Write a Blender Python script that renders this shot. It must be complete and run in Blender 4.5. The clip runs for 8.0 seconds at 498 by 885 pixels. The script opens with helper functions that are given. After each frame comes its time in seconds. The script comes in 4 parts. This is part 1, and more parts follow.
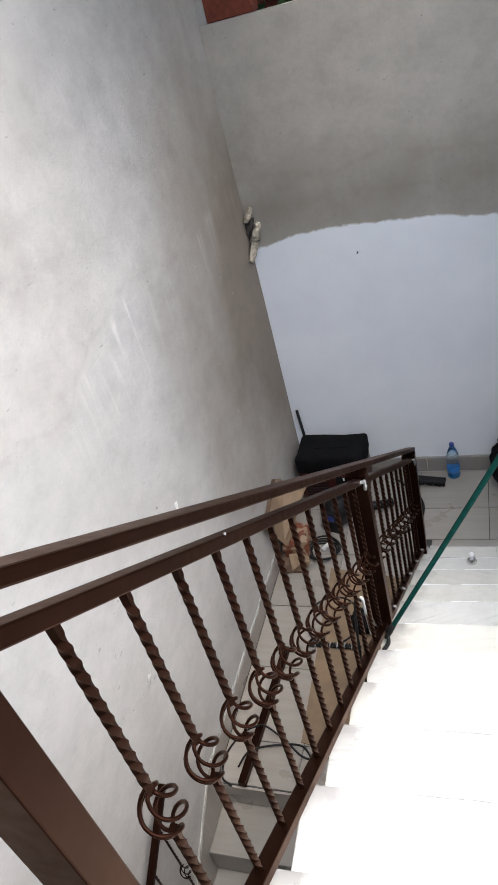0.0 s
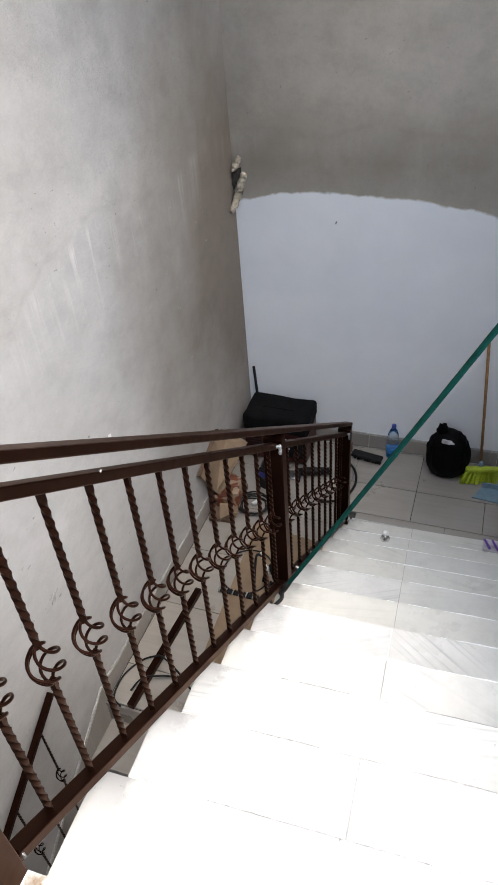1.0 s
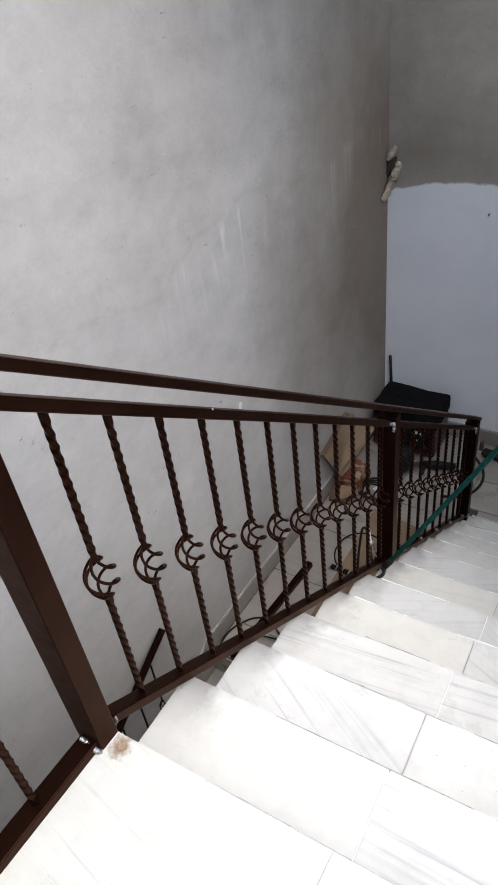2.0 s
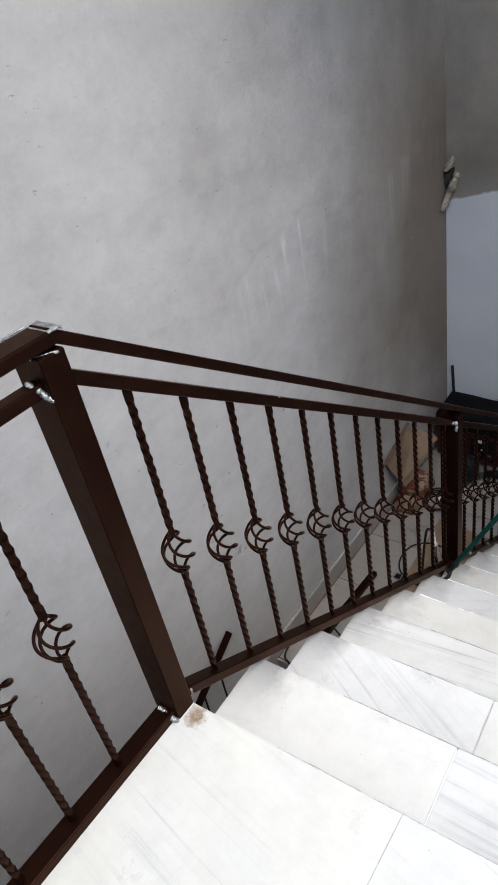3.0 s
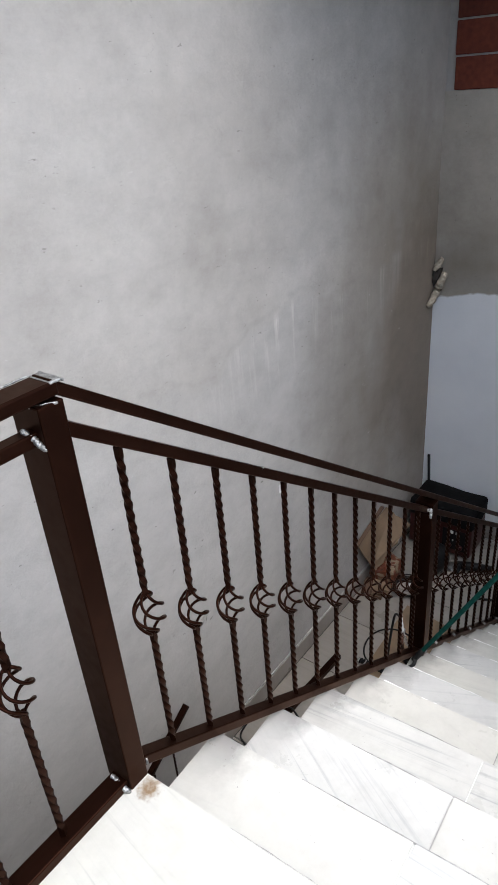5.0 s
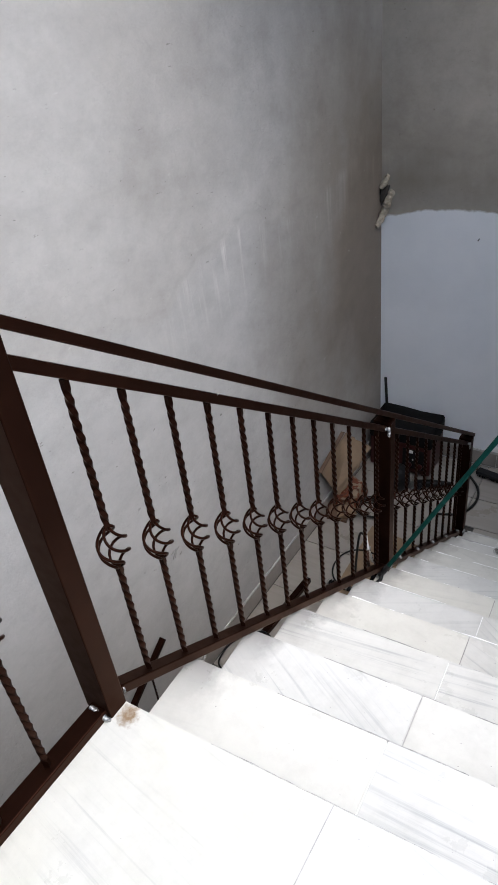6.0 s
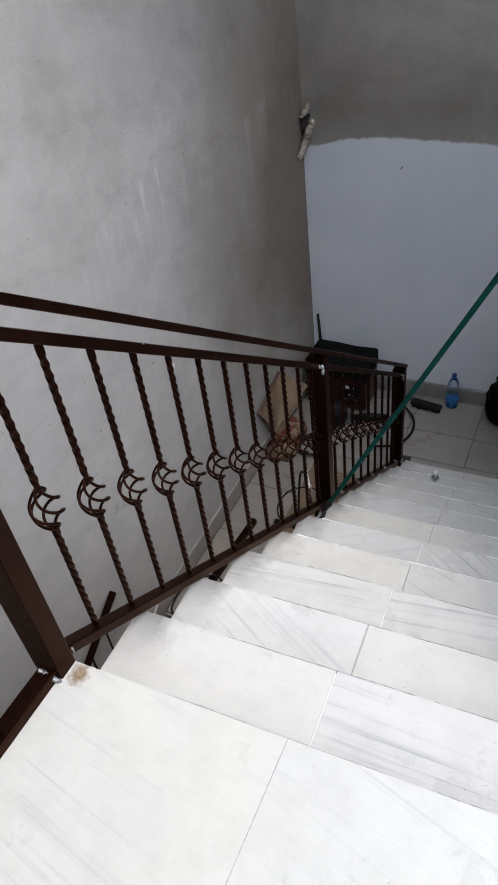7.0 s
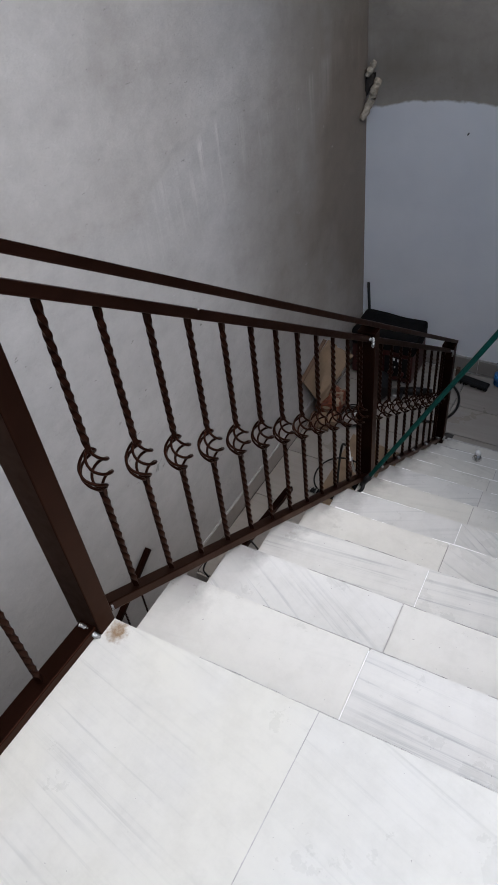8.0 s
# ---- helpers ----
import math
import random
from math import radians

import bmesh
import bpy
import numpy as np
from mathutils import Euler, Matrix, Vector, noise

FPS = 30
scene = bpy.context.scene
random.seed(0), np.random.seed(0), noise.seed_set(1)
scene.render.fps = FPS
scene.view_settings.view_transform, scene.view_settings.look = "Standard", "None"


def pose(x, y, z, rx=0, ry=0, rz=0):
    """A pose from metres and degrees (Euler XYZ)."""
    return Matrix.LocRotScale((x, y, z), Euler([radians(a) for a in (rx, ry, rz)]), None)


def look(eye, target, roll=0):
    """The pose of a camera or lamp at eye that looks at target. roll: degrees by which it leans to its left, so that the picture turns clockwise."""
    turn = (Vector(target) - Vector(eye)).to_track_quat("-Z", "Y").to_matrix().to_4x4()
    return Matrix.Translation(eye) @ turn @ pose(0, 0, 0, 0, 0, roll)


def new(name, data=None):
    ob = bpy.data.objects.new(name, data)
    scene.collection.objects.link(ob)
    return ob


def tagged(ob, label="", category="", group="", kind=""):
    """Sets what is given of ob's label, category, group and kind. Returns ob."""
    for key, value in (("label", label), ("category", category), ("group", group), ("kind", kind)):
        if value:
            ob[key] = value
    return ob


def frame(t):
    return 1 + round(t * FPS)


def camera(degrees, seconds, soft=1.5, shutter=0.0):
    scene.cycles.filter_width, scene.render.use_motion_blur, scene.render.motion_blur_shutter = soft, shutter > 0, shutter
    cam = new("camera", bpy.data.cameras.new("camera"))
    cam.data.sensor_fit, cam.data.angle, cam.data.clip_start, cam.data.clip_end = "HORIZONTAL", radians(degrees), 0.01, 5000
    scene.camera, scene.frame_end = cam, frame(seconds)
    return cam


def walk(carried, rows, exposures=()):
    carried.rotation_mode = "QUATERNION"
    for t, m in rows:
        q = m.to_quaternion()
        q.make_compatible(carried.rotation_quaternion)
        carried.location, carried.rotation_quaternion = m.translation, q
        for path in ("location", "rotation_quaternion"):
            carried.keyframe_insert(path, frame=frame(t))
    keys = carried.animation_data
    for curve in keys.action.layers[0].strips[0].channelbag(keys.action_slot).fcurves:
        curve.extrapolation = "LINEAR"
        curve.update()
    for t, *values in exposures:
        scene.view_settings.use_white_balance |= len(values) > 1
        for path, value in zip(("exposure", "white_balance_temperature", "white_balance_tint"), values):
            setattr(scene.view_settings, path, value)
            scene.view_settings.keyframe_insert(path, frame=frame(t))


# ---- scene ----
cam = camera(40.5, 8.0, 1.1)
PATH = [
    (0, (0.458, -0.301, 1.361), (-0.227, 1.229, 0.271), -16.3),
    (0.5, (0.636, -0.411, 1.427), (-0.165, 1.04, 0.309), -14.0),
    (1, (0.662, -0.325, 1.416), (0.069, 1.14, 0.19), -5.0),
    (1.5, (0.653, -0.321, 1.403), (-0.127, 1.03, 0.152), -4.3),
    (2, (0.831, -0.465, 1.437), (-0.126, 0.811, 0.23), -7.8),
    (2.2, (0.893, -0.520, 1.436), (-0.224, 0.680, 0.294), -12.6),
    (3.3, (0.877, -0.582, 1.412), (-0.239, 0.654, 0.304), -11.0),
    (3.5, (0.868, -0.585, 1.411), (-0.22, 0.694, 0.323), -8.5),
    (4, (0.87, -0.611, 1.444), (-0.297, 0.754, 0.562), -5.1),
    (4.5, (0.87, -0.62, 1.442), (-0.308, 0.738, 0.564), -4.7),
    (5, (0.887, -0.614, 1.429), (-0.223, 0.746, 0.472), -4.8),
    (5.2, (0.889, -0.634, 1.414), (-0.131, 0.737, 0.378), -5.8),
    (6.3, (0.899, -0.592, 1.391), (-0.048, 0.733, 0.230), -7.8),
    (6.5, (0.9, -0.585, 1.393), (0.006, 0.732, 0.183), -7.9),
    (7, (0.899, -0.573, 1.379), (0.112, 0.752, 0.104), -8.3),
    (7.5, (0.888, -0.562, 1.373), (0.185, 0.725, 0.014), -7.0),
    (8, (0.864, -0.568, 1.393), (0.01, 0.639, 0.047), -7.6),
]
walk(cam, [(t, look(eye, target, roll)) for t, eye, target, roll in PATH],
     exposures=[(0, 1.95, 6200, 8), (0.5, 1.75, 6150, 8), (1.0, 1.76, 6250, 8), (1.5, 1.5, 6300, 8), (2, 1.18, 6100, 9), (3.5, 1.02, 5980, 8), (4.0, 1.24, 6080, 8), (4.5, 1.24, 6080, 8), (5.0, 1.16, 6050, 8), (6.5, 1.1, 6000, 9), (7, 0.88, 6000, 9), (7.5, 0.92, 6050, 9), (8, 0.64, 5950, 10)])

# ---- world, sun, exposure ----
world = bpy.data.worlds.new("sky")
scene.world = world
world.use_nodes = True
wn = world.node_tree.nodes
sky = wn.new("ShaderNodeTexSky")
sky.sky_type = "NISHITA"
sky.sun_disc = False
sky.sun_elevation = radians(60)
sky.sun_rotation = radians(100)
sky.air_density, sky.dust_density, sky.ozone_density = 1.0, 4.0, 1.0
world.node_tree.links.new(sky.outputs[0], wn["Background"].inputs[0])
wn["Background"].inputs[1].default_value = 0.12
sun_data = bpy.data.lights.new("sun", "SUN")
sun_data.energy, sun_data.angle, sun_data.color = 1.55, radians(75), (1.0, 0.99, 0.975)
sun = new("sun", sun_data)
sun.matrix_world = look((2.85, -0.5, 5.0), (0.0, 0.0, 0.0))

# ---- materials ----


def base_mat(name, rough=0.6, metal=0.0):
    m = bpy.data.materials.new(name)
    m.use_nodes = True
    b = m.node_tree.nodes["Principled BSDF"]
    b.inputs["Roughness"].default_value = rough
    b.inputs["Metallic"].default_value = metal
    return m, m.node_tree.nodes, m.node_tree.links, b


def pos_noise(n, l, scale, detail=5.0, stretch=(1, 1, 1), rough=0.55, shift=(0, 0, 0)):
    g = n.new("ShaderNodeNewGeometry")
    mp = n.new("ShaderNodeMapping")
    mp.inputs["Scale"].default_value = stretch
    mp.inputs["Location"].default_value = shift
    t = n.new("ShaderNodeTexNoise")
    t.inputs["Scale"].default_value = scale
    t.inputs["Detail"].default_value = detail
    t.inputs["Roughness"].default_value = rough
    l.new(g.outputs["Position"], mp.inputs[0])
    l.new(mp.outputs[0], t.inputs["Vector"])
    return t.outputs["Fac"]


def ramp(n, l, fac, stops):
    r = n.new("ShaderNodeValToRGB")
    e = r.color_ramp.elements
    while len(e) < len(stops):
        e.new(0.5)
    for k, (p, c) in enumerate(stops):
        e[k].position = p
        e[k].color = (*c, 1) if len(c) == 3 else c
    l.new(fac, r.inputs[0])
    return r.outputs[0]


def mixc(n, l, fac, a, b, mode="MIX"):
    m = n.new("ShaderNodeMix")
    m.data_type, m.blend_type = "RGBA", mode
    for sock, v in ((m.inputs[0], fac), (m.inputs[6], a), (m.inputs[7], b)):
        if isinstance(v, (int, float)):
            sock.default_value = v
        elif isinstance(v, tuple):
            sock.default_value = (*v, 1)
        else:
            l.new(v, sock)
    return m.outputs[2]


def math_node(n, l, op, a, b=0.0, clamp=False):
    m = n.new("ShaderNodeMath")
    m.operation, m.use_clamp = op, clamp
    for sock, v in ((m.inputs[0], a), (m.inputs[1], b)):
        if isinstance(v, (int, float)):
            sock.default_value = v
        else:
            l.new(v, sock)
    return m.outputs[0]


def bump(n, l, b, height, strength=0.3, dist=0.01):
    k = n.new("ShaderNodeBump")
    k.inputs["Strength"].default_value = strength
    k.inputs["Distance"].default_value = dist
    l.new(height, k.inputs["Height"])
    l.new(k.outputs[0], b.inputs["Normal"])


def simple(name, color, rough=0.5, metal=0.0, vary=0.25, scale=30.0, bumps=0.0, gloss=0.5):
    """A plain coloured surface with grain and slight soiling at two scales."""
    m, n, l, b = base_mat(name, rough, metal)
    b.inputs["Specular IOR Level"].default_value = gloss
    f = pos_noise(n, l, scale, 6)
    g = pos_noise(n, l, scale * 0.15, 3)
    lo = tuple(c * (1 - vary) for c in color)
    hi = tuple(min(1, c * (1 + vary)) for c in color)
    c1 = ramp(n, l, f, [(0.3, lo), (0.7, hi)])
    c2 = ramp(n, l, g, [(0.3, (1 - vary,) * 3), (0.65, (1, 1, 1))])
    l.new(mixc(n, l, 1.0, c1, c2, "MULTIPLY"), b.inputs["Base Color"])
    if bumps:
        bump(n, l, b, f, bumps, 0.004)
    return m


def plaster_nodes(n, l, damp=False):
    """Grey cement render: trowel clouds, an edge where two lifts meet, drips below it, chips and fine specks; damp
    adds a brown stain with painted corner shade.
    """
    cloud = pos_noise(n, l, 1.1, 6, (1, 1, 1), 0.6)
    c = ramp(n, l, cloud, [(0.25, (0.345, 0.328, 0.305)), (0.5, (0.418, 0.402, 0.380)), (0.75, (0.485, 0.472, 0.452))])
    sweep = pos_noise(n, l, 2.4, 7, (1, 0.8, 1.2), 0.68, (2, 1, 4))
    c = mixc(n, l, 0.5, c, ramp(n, l, sweep, [(0.3, (0.82, 0.815, 0.80)), (0.5, (1, 1, 1)), (0.72, (1.13, 1.13, 1.12))]), "MULTIPLY")
    mid = pos_noise(n, l, 8.0, 9, (1, 1, 1), 0.72)
    c = mixc(n, l, 0.35, c, ramp(n, l, mid, [(0.3, (0.84, 0.83, 0.82)), (0.7, (1.1, 1.1, 1.1))]), "MULTIPLY")
    g = n.new("ShaderNodeNewGeometry")
    s = n.new("ShaderNodeSeparateXYZ")
    l.new(g.outputs["Position"], s.inputs[0])
    # height below the joint between the two lifts of render
    wav = pos_noise(n, l, 1.3, 3.0, (1, 1, 0.02), 0.5, (0, 4, 0))
    lift = math_node(n, l, "ADD", 0.02, math_node(n, l, "MULTIPLY", wav, 0.55))
    below = math_node(n, l, "SUBTRACT", lift, s.outputs[2])
    inside = math_node(n, l, "MULTIPLY", below, 18.0, True)
    reach = pos_noise(n, l, 14.0, 3, (1, 1, 0.02), 0.5, (1, 0, 0))
    fade = math_node(n, l, "SUBTRACT", 1.0, math_node(n, l, "DIVIDE", below, math_node(n, l, "MULTIPLY", reach, 0.9)), True)
    drip = math_node(n, l, "ADD", pos_noise(n, l, 13.0, 6, (1, 1, 0.07), 0.7), math_node(n, l, "MULTIPLY", math_node(n, l, "SUBTRACT", pos_noise(n, l, 2.3, 2, (1, 1, 0.2), 0.5, (2, 2, 2)), 0.55), 0.5))
    k = math_node(n, l, "MULTIPLY", ramp(n, l, drip, [(0.50, (0, 0, 0)), (0.66, (1, 1, 1))]), math_node(n, l, "MULTIPLY", inside, fade))
    c = mixc(n, l, math_node(n, l, "MULTIPLY", inside, 0.35), c, (0.40, 0.395, 0.39))
    along = pos_noise(n, l, 0.9, 2, (0.01, 1, 0.01), 0.5, (0, 1.3, 0))
    far = math_node(n, l, "MULTIPLY", math_node(n, l, "SUBTRACT", math_node(n, l, "ADD", s.outputs[1], along), 1.9), 1.4, True)
    c = mixc(n, l, math_node(n, l, "MULTIPLY", math_node(n, l, "MULTIPLY", k, far), 0.95 if damp else 0.2), c, (0.64, 0.62, 0.59))
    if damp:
        # damp brown stain round the broken hole, with the far corner's shade painted in
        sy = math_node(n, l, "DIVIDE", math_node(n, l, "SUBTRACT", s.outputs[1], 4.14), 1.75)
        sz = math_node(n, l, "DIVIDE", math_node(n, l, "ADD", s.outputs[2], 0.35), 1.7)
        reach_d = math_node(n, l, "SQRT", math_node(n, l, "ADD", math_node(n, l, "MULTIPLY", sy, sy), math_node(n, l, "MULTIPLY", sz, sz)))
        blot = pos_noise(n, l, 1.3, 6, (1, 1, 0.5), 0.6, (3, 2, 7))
        damp_shade = math_node(n, l, "MULTIPLY", math_node(n, l, "SUBTRACT", math_node(n, l, "ADD", 0.68, blot), reach_d), 1.35, True)
        c = mixc(n, l, math_node(n, l, "MULTIPLY", damp_shade, 0.85), c, (0.165, 0.132, 0.098))
    lip = math_node(n, l, "SUBTRACT", 1.0, math_node(n, l, "MULTIPLY", math_node(n, l, "ABSOLUTE", math_node(n, l, "ADD", below, 0.012)), 45.0), True)
    gaps = pos_noise(n, l, 5.0, 4, (1, 1, 0.05), 0.6, (3, 1, 0))
    lip = math_node(n, l, "MULTIPLY", lip, ramp(n, l, gaps, [(0.42, (0, 0, 0)), (0.56, (1, 1, 1))]))
    c = mixc(n, l, math_node(n, l, "MULTIPLY", lip, 0.13), c, (0.22, 0.21, 0.195))
    speck = pos_noise(n, l, 30.0, 5, (1, 0.6, 1.5), 0.6, (1, 5, 2))
    sparse = pos_noise(n, l, 2.6, 3, (1, 1, 1), 0.5, (6, 2, 8))
    nick = math_node(n, l, "MULTIPLY", ramp(n, l, speck, [(0.675, (0, 0, 0)), (0.71, (0.7, 0.7, 0.7))]), ramp(n, l, sparse, [(0.44, (0, 0, 0)), (0.55, (1, 1, 1))]))
    c = mixc(n, l, nick, c, (0.17, 0.16, 0.15))
    pale = pos_noise(n, l, 31.0, 3, (1, 0.5, 1.6), 0.5, (7, 7, 7))
    c = mixc(n, l, ramp(n, l, pale, [(0.72, (0, 0, 0)), (0.78, (0.35, 0.35, 0.35))]), c, (0.58, 0.57, 0.56))
    scratch = pos_noise(n, l, 7.0, 9, (1, 0.7, 1.1), 0.78, (9, 3, 1))
    c = mixc(n, l, 0.55, c, ramp(n, l, scratch, [(0.36, (0.84, 0.835, 0.83)), (0.5, (1, 1, 1)), (0.64, (1.12, 1.12, 1.12))]), "MULTIPLY")
    crack = pos_noise(n, l, 3.1, 7, (1, 0.8, 1.3), 0.6, (4, 8, 2))
    hair = math_node(n, l, "SUBTRACT", 1.0, math_node(n, l, "MULTIPLY", math_node(n, l, "ABSOLUTE", math_node(n, l, "SUBTRACT", crack, 0.56)), 150.0), True)
    c = mixc(n, l, math_node(n, l, "MULTIPLY", hair, math_node(n, l, "MULTIPLY", ramp(n, l, sweep, [(0.5, (0, 0, 0)), (0.62, (1, 1, 1))]), 0.22)), c, (0.2, 0.19, 0.18))
    rough = math_node(n, l, "ADD", mid, math_node(n, l, "ADD", math_node(n, l, "MULTIPLY", sweep, 1.5), scratch))
    return c, math_node(n, l, "ADD", rough, math_node(n, l, "MULTIPLY", inside, 0.25)), speck


def plaster(name, damp=False):
    m, n, l, b = base_mat(name, 0.85)
    c, mid, speck = plaster_nodes(n, l, damp)
    l.new(c, b.inputs["Base Color"])
    h = math_node(n, l, "ADD", mid, math_node(n, l, "MULTIPLY", speck, 0.25))
    bump(n, l, b, h, 0.5, 0.010)
    return m


def half_painted(name):
    """Cement render above, white paint with a brushed wavy upper edge below."""
    m, n, l, b = base_mat(name, 0.7)
    c, mid, speck = plaster_nodes(n, l)
    damp = pos_noise(n, l, 2.2, 5, (1, 1, 1), 0.6, (5, 0, 1))
    g = n.new("ShaderNodeNewGeometry")
    s = n.new("ShaderNodeSeparateXYZ")
    l.new(g.outputs["Position"], s.inputs[0])
    # damp brown belt just above the paint
    belt = math_node(n, l, "SUBTRACT", 0.42, math_node(n, l, "ABSOLUTE", math_node(n, l, "SUBTRACT", s.outputs[2], 0.12)), True)
    belt = math_node(n, l, "MULTIPLY", belt, math_node(n, l, "MULTIPLY", damp, 3.0), True)
    c = mixc(n, l, 1.0, c, (1.0, 0.95, 0.87), "MULTIPLY")
    c = mixc(n, l, belt, c, (0.235, 0.205, 0.165))
    wave = pos_noise(n, l, 1.5, 4, (1, 0.01, 0.01), 0.5, (0.4, 0, 0))
    fine = pos_noise(n, l, 26.0, 3)
    edge = math_node(n, l, "MULTIPLY", math_node(n, l, "POWER", math_node(n, l, "SUBTRACT", s.outputs[0], -0.30), 2.0), -0.14)
    edge = math_node(n, l, "ADD", edge, math_node(n, l, "MULTIPLY", math_node(n, l, "SUBTRACT", wave, 0.5), 0.16))
    edge = math_node(n, l, "ADD", edge, math_node(n, l, "MULTIPLY", math_node(n, l, "SUBTRACT", fine, 0.5), 0.03))
    edge = math_node(n, l, "SUBTRACT", math_node(n, l, "ADD", edge, -0.055), s.outputs[2])
    mask = math_node(n, l, "MULTIPLY", edge, 60.0, True)
    roll = pos_noise(n, l, 3.0, 5)
    white = ramp(n, l, roll, [(0.3, (0.80, 0.815, 0.835)), (0.7, (0.86, 0.87, 0.882))])
    l.new(mixc(n, l, mask, c, white), b.inputs["Base Color"])
    bump(n, l, b, math_node(n, l, "ADD", mid, math_node(n, l, "MULTIPLY", speck, 0.2)), 0.25, 0.01)
    return m


def marble(name, contrast=1.0, turn=0.0, swing=0.62, warm=0.0):
    """White dolomite marble with straight grey veins that turn from slab to slab."""
    m, n, l, b = base_mat(name, 0.3)
    oi = n.new("ShaderNodeObjectInfo")
    g = n.new("ShaderNodeNewGeometry")
    rot = n.new("ShaderNodeVectorRotate")
    rot.rotation_type = "Z_AXIS"
    l.new(g.outputs["Position"], rot.inputs["Vector"])
    l.new(math_node(n, l, "ADD", turn, math_node(n, l, "MULTIPLY", math_node(n, l, "SINE", math_node(n, l, "MULTIPLY", oi.outputs["Random"], 41.0)), swing)), rot.inputs["Angle"])
    shift = n.new("ShaderNodeVectorMath")
    shift.operation = "ADD"
    comb = n.new("ShaderNodeCombineXYZ")
    l.new(math_node(n, l, "MULTIPLY", oi.outputs["Random"], 17.0), comb.inputs[1])
    l.new(rot.outputs[0], shift.inputs[0])
    l.new(comb.outputs[0], shift.inputs[1])
    mp = n.new("ShaderNodeMapping")
    mp.inputs["Scale"].default_value = (0.55, 24.0, 2.0)
    l.new(shift.outputs[0], mp.inputs[0])
    t = n.new("ShaderNodeTexNoise")
    t.inputs["Scale"].default_value, t.inputs["Detail"].default_value, t.inputs["Roughness"].default_value = 2.2, 8, 0.62
    t.inputs["Distortion"].default_value = 0.35
    l.new(mp.outputs[0], t.inputs["Vector"])
    vein = ramp(n, l, t.outputs["Fac"], [(0.28, (0.29, 0.294, 0.292)), (0.38, (0.42, 0.423, 0.418)), (0.46, (0.535, 0.531, 0.514)), (0.75, (0.59, 0.582, 0.556))])
    strong = math_node(n, l, "FRACT", math_node(n, l, "MULTIPLY", oi.outputs["Random"], 13.7))
    band = pos_noise(n, l, 3.4, 3, (1, 1, 1), 0.5, (3, 9, 1))
    bands = ramp(n, l, band, [(0.40, (0.25, 0.25, 0.25)), (0.60, (1, 1, 1))])
    vein = mixc(n, l, math_node(n, l, "MULTIPLY", math_node(n, l, "MULTIPLY", math_node(n, l, "ADD", 0.3, strong), bands), contrast, True), (0.572, 0.565 - 0.004 * warm, 0.545 - 0.03 * warm), vein)
    mott = pos_noise(n, l, 9.0, 8, (1, 1, 1), 0.72, (8, 1, 5))
    vein = mixc(n, l, 1.0, vein, ramp(n, l, mott, [(0.32, (0.90, 0.90, 0.895)), (0.55, (1, 1, 1)), (0.72, (1.03, 1.03, 1.02))]), "MULTIPLY")
    tone = ramp(n, l, oi.outputs["Random"], [(0.0, (0.965, 0.968, 0.975)), (0.4, (1, 0.998, 0.985)), (1.0, (1.0, 0.99, 0.955))])
    c = mixc(n, l, 1.0, vein, tone, "MULTIPLY")
    dirt = pos_noise(n, l, 5.0, 7, (1, 1, 1), 0.7)
    c = mixc(n, l, ramp(n, l, dirt, [(0.55, (0, 0, 0)), (0.8, (0.35, 0.35, 0.35))]), c, (0.55, 0.53, 0.49))
    speck = pos_noise(n, l, 110.0, 2)
    c = mixc(n, l, ramp(n, l, speck, [(0.745, (0, 0, 0)), (0.77, (0.7, 0.7, 0.7))]), c, (0.2, 0.19, 0.18))
    # darker along the railing ends of the steps, most towards the front edge
    sx = n.new("ShaderNodeSeparateXYZ")
    l.new(g.outputs["Position"], sx.inputs[0])
    end_grain = pos_noise(n, l, 11.0, 5, (1, 1, 1), 0.6, (1, 2, 3))
    end_dark = math_node(n, l, "SUBTRACT", math_node(n, l, "MULTIPLY", end_grain, 0.20), sx.outputs[0])
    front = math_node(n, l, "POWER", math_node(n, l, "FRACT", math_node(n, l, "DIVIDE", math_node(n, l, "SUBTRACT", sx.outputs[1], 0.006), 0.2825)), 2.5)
    end_dark = math_node(n, l, "MULTIPLY", math_node(n, l, "MULTIPLY", end_dark, 12.0, True), math_node(n, l, "MULTIPLY", math_node(n, l, "GREATER_THAN", sx.outputs[1], 0.005), math_node(n, l, "ADD", 0.12, math_node(n, l, "MULTIPLY", front, 0.85))))
    c = mixc(n, l, end_dark, c, (0.20, 0.19, 0.18))
    # rust and saw dust left by the welding at the foot of the top post
    d = n.new("ShaderNodeVectorMath")
    d.operation = "DISTANCE"
    d.inputs[1].default_value = (0.025, -0.03, 0.0)
    l.new(g.outputs["Position"], d.inputs[0])
    rag = pos_noise(n, l, 45.0, 5)
    spot = math_node(n, l, "SUBTRACT", math_node(n, l, "ADD", 0.003, math_node(n, l, "MULTIPLY", rag, 0.055)), d.outputs["Value"])
    c = mixc(n, l, math_node(n, l, "MULTIPLY", math_node(n, l, "MULTIPLY", spot, 60.0, True), ramp(n, l, pos_noise(n, l, 70.0, 5), [(0.36, (0.6, 0.6, 0.6)), (0.60, (0.95, 0.95, 0.95))])), c, (0.20, 0.125, 0.06))
    l.new(c, b.inputs["Base Color"])
    l.new(ramp(n, l, dirt, [(0.3, (0.22,) * 3), (0.7, (0.45,) * 3)]), b.inputs["Roughness"])
    bump(n, l, b, t.outputs["Fac"], 0.08, 0.003)
    return m


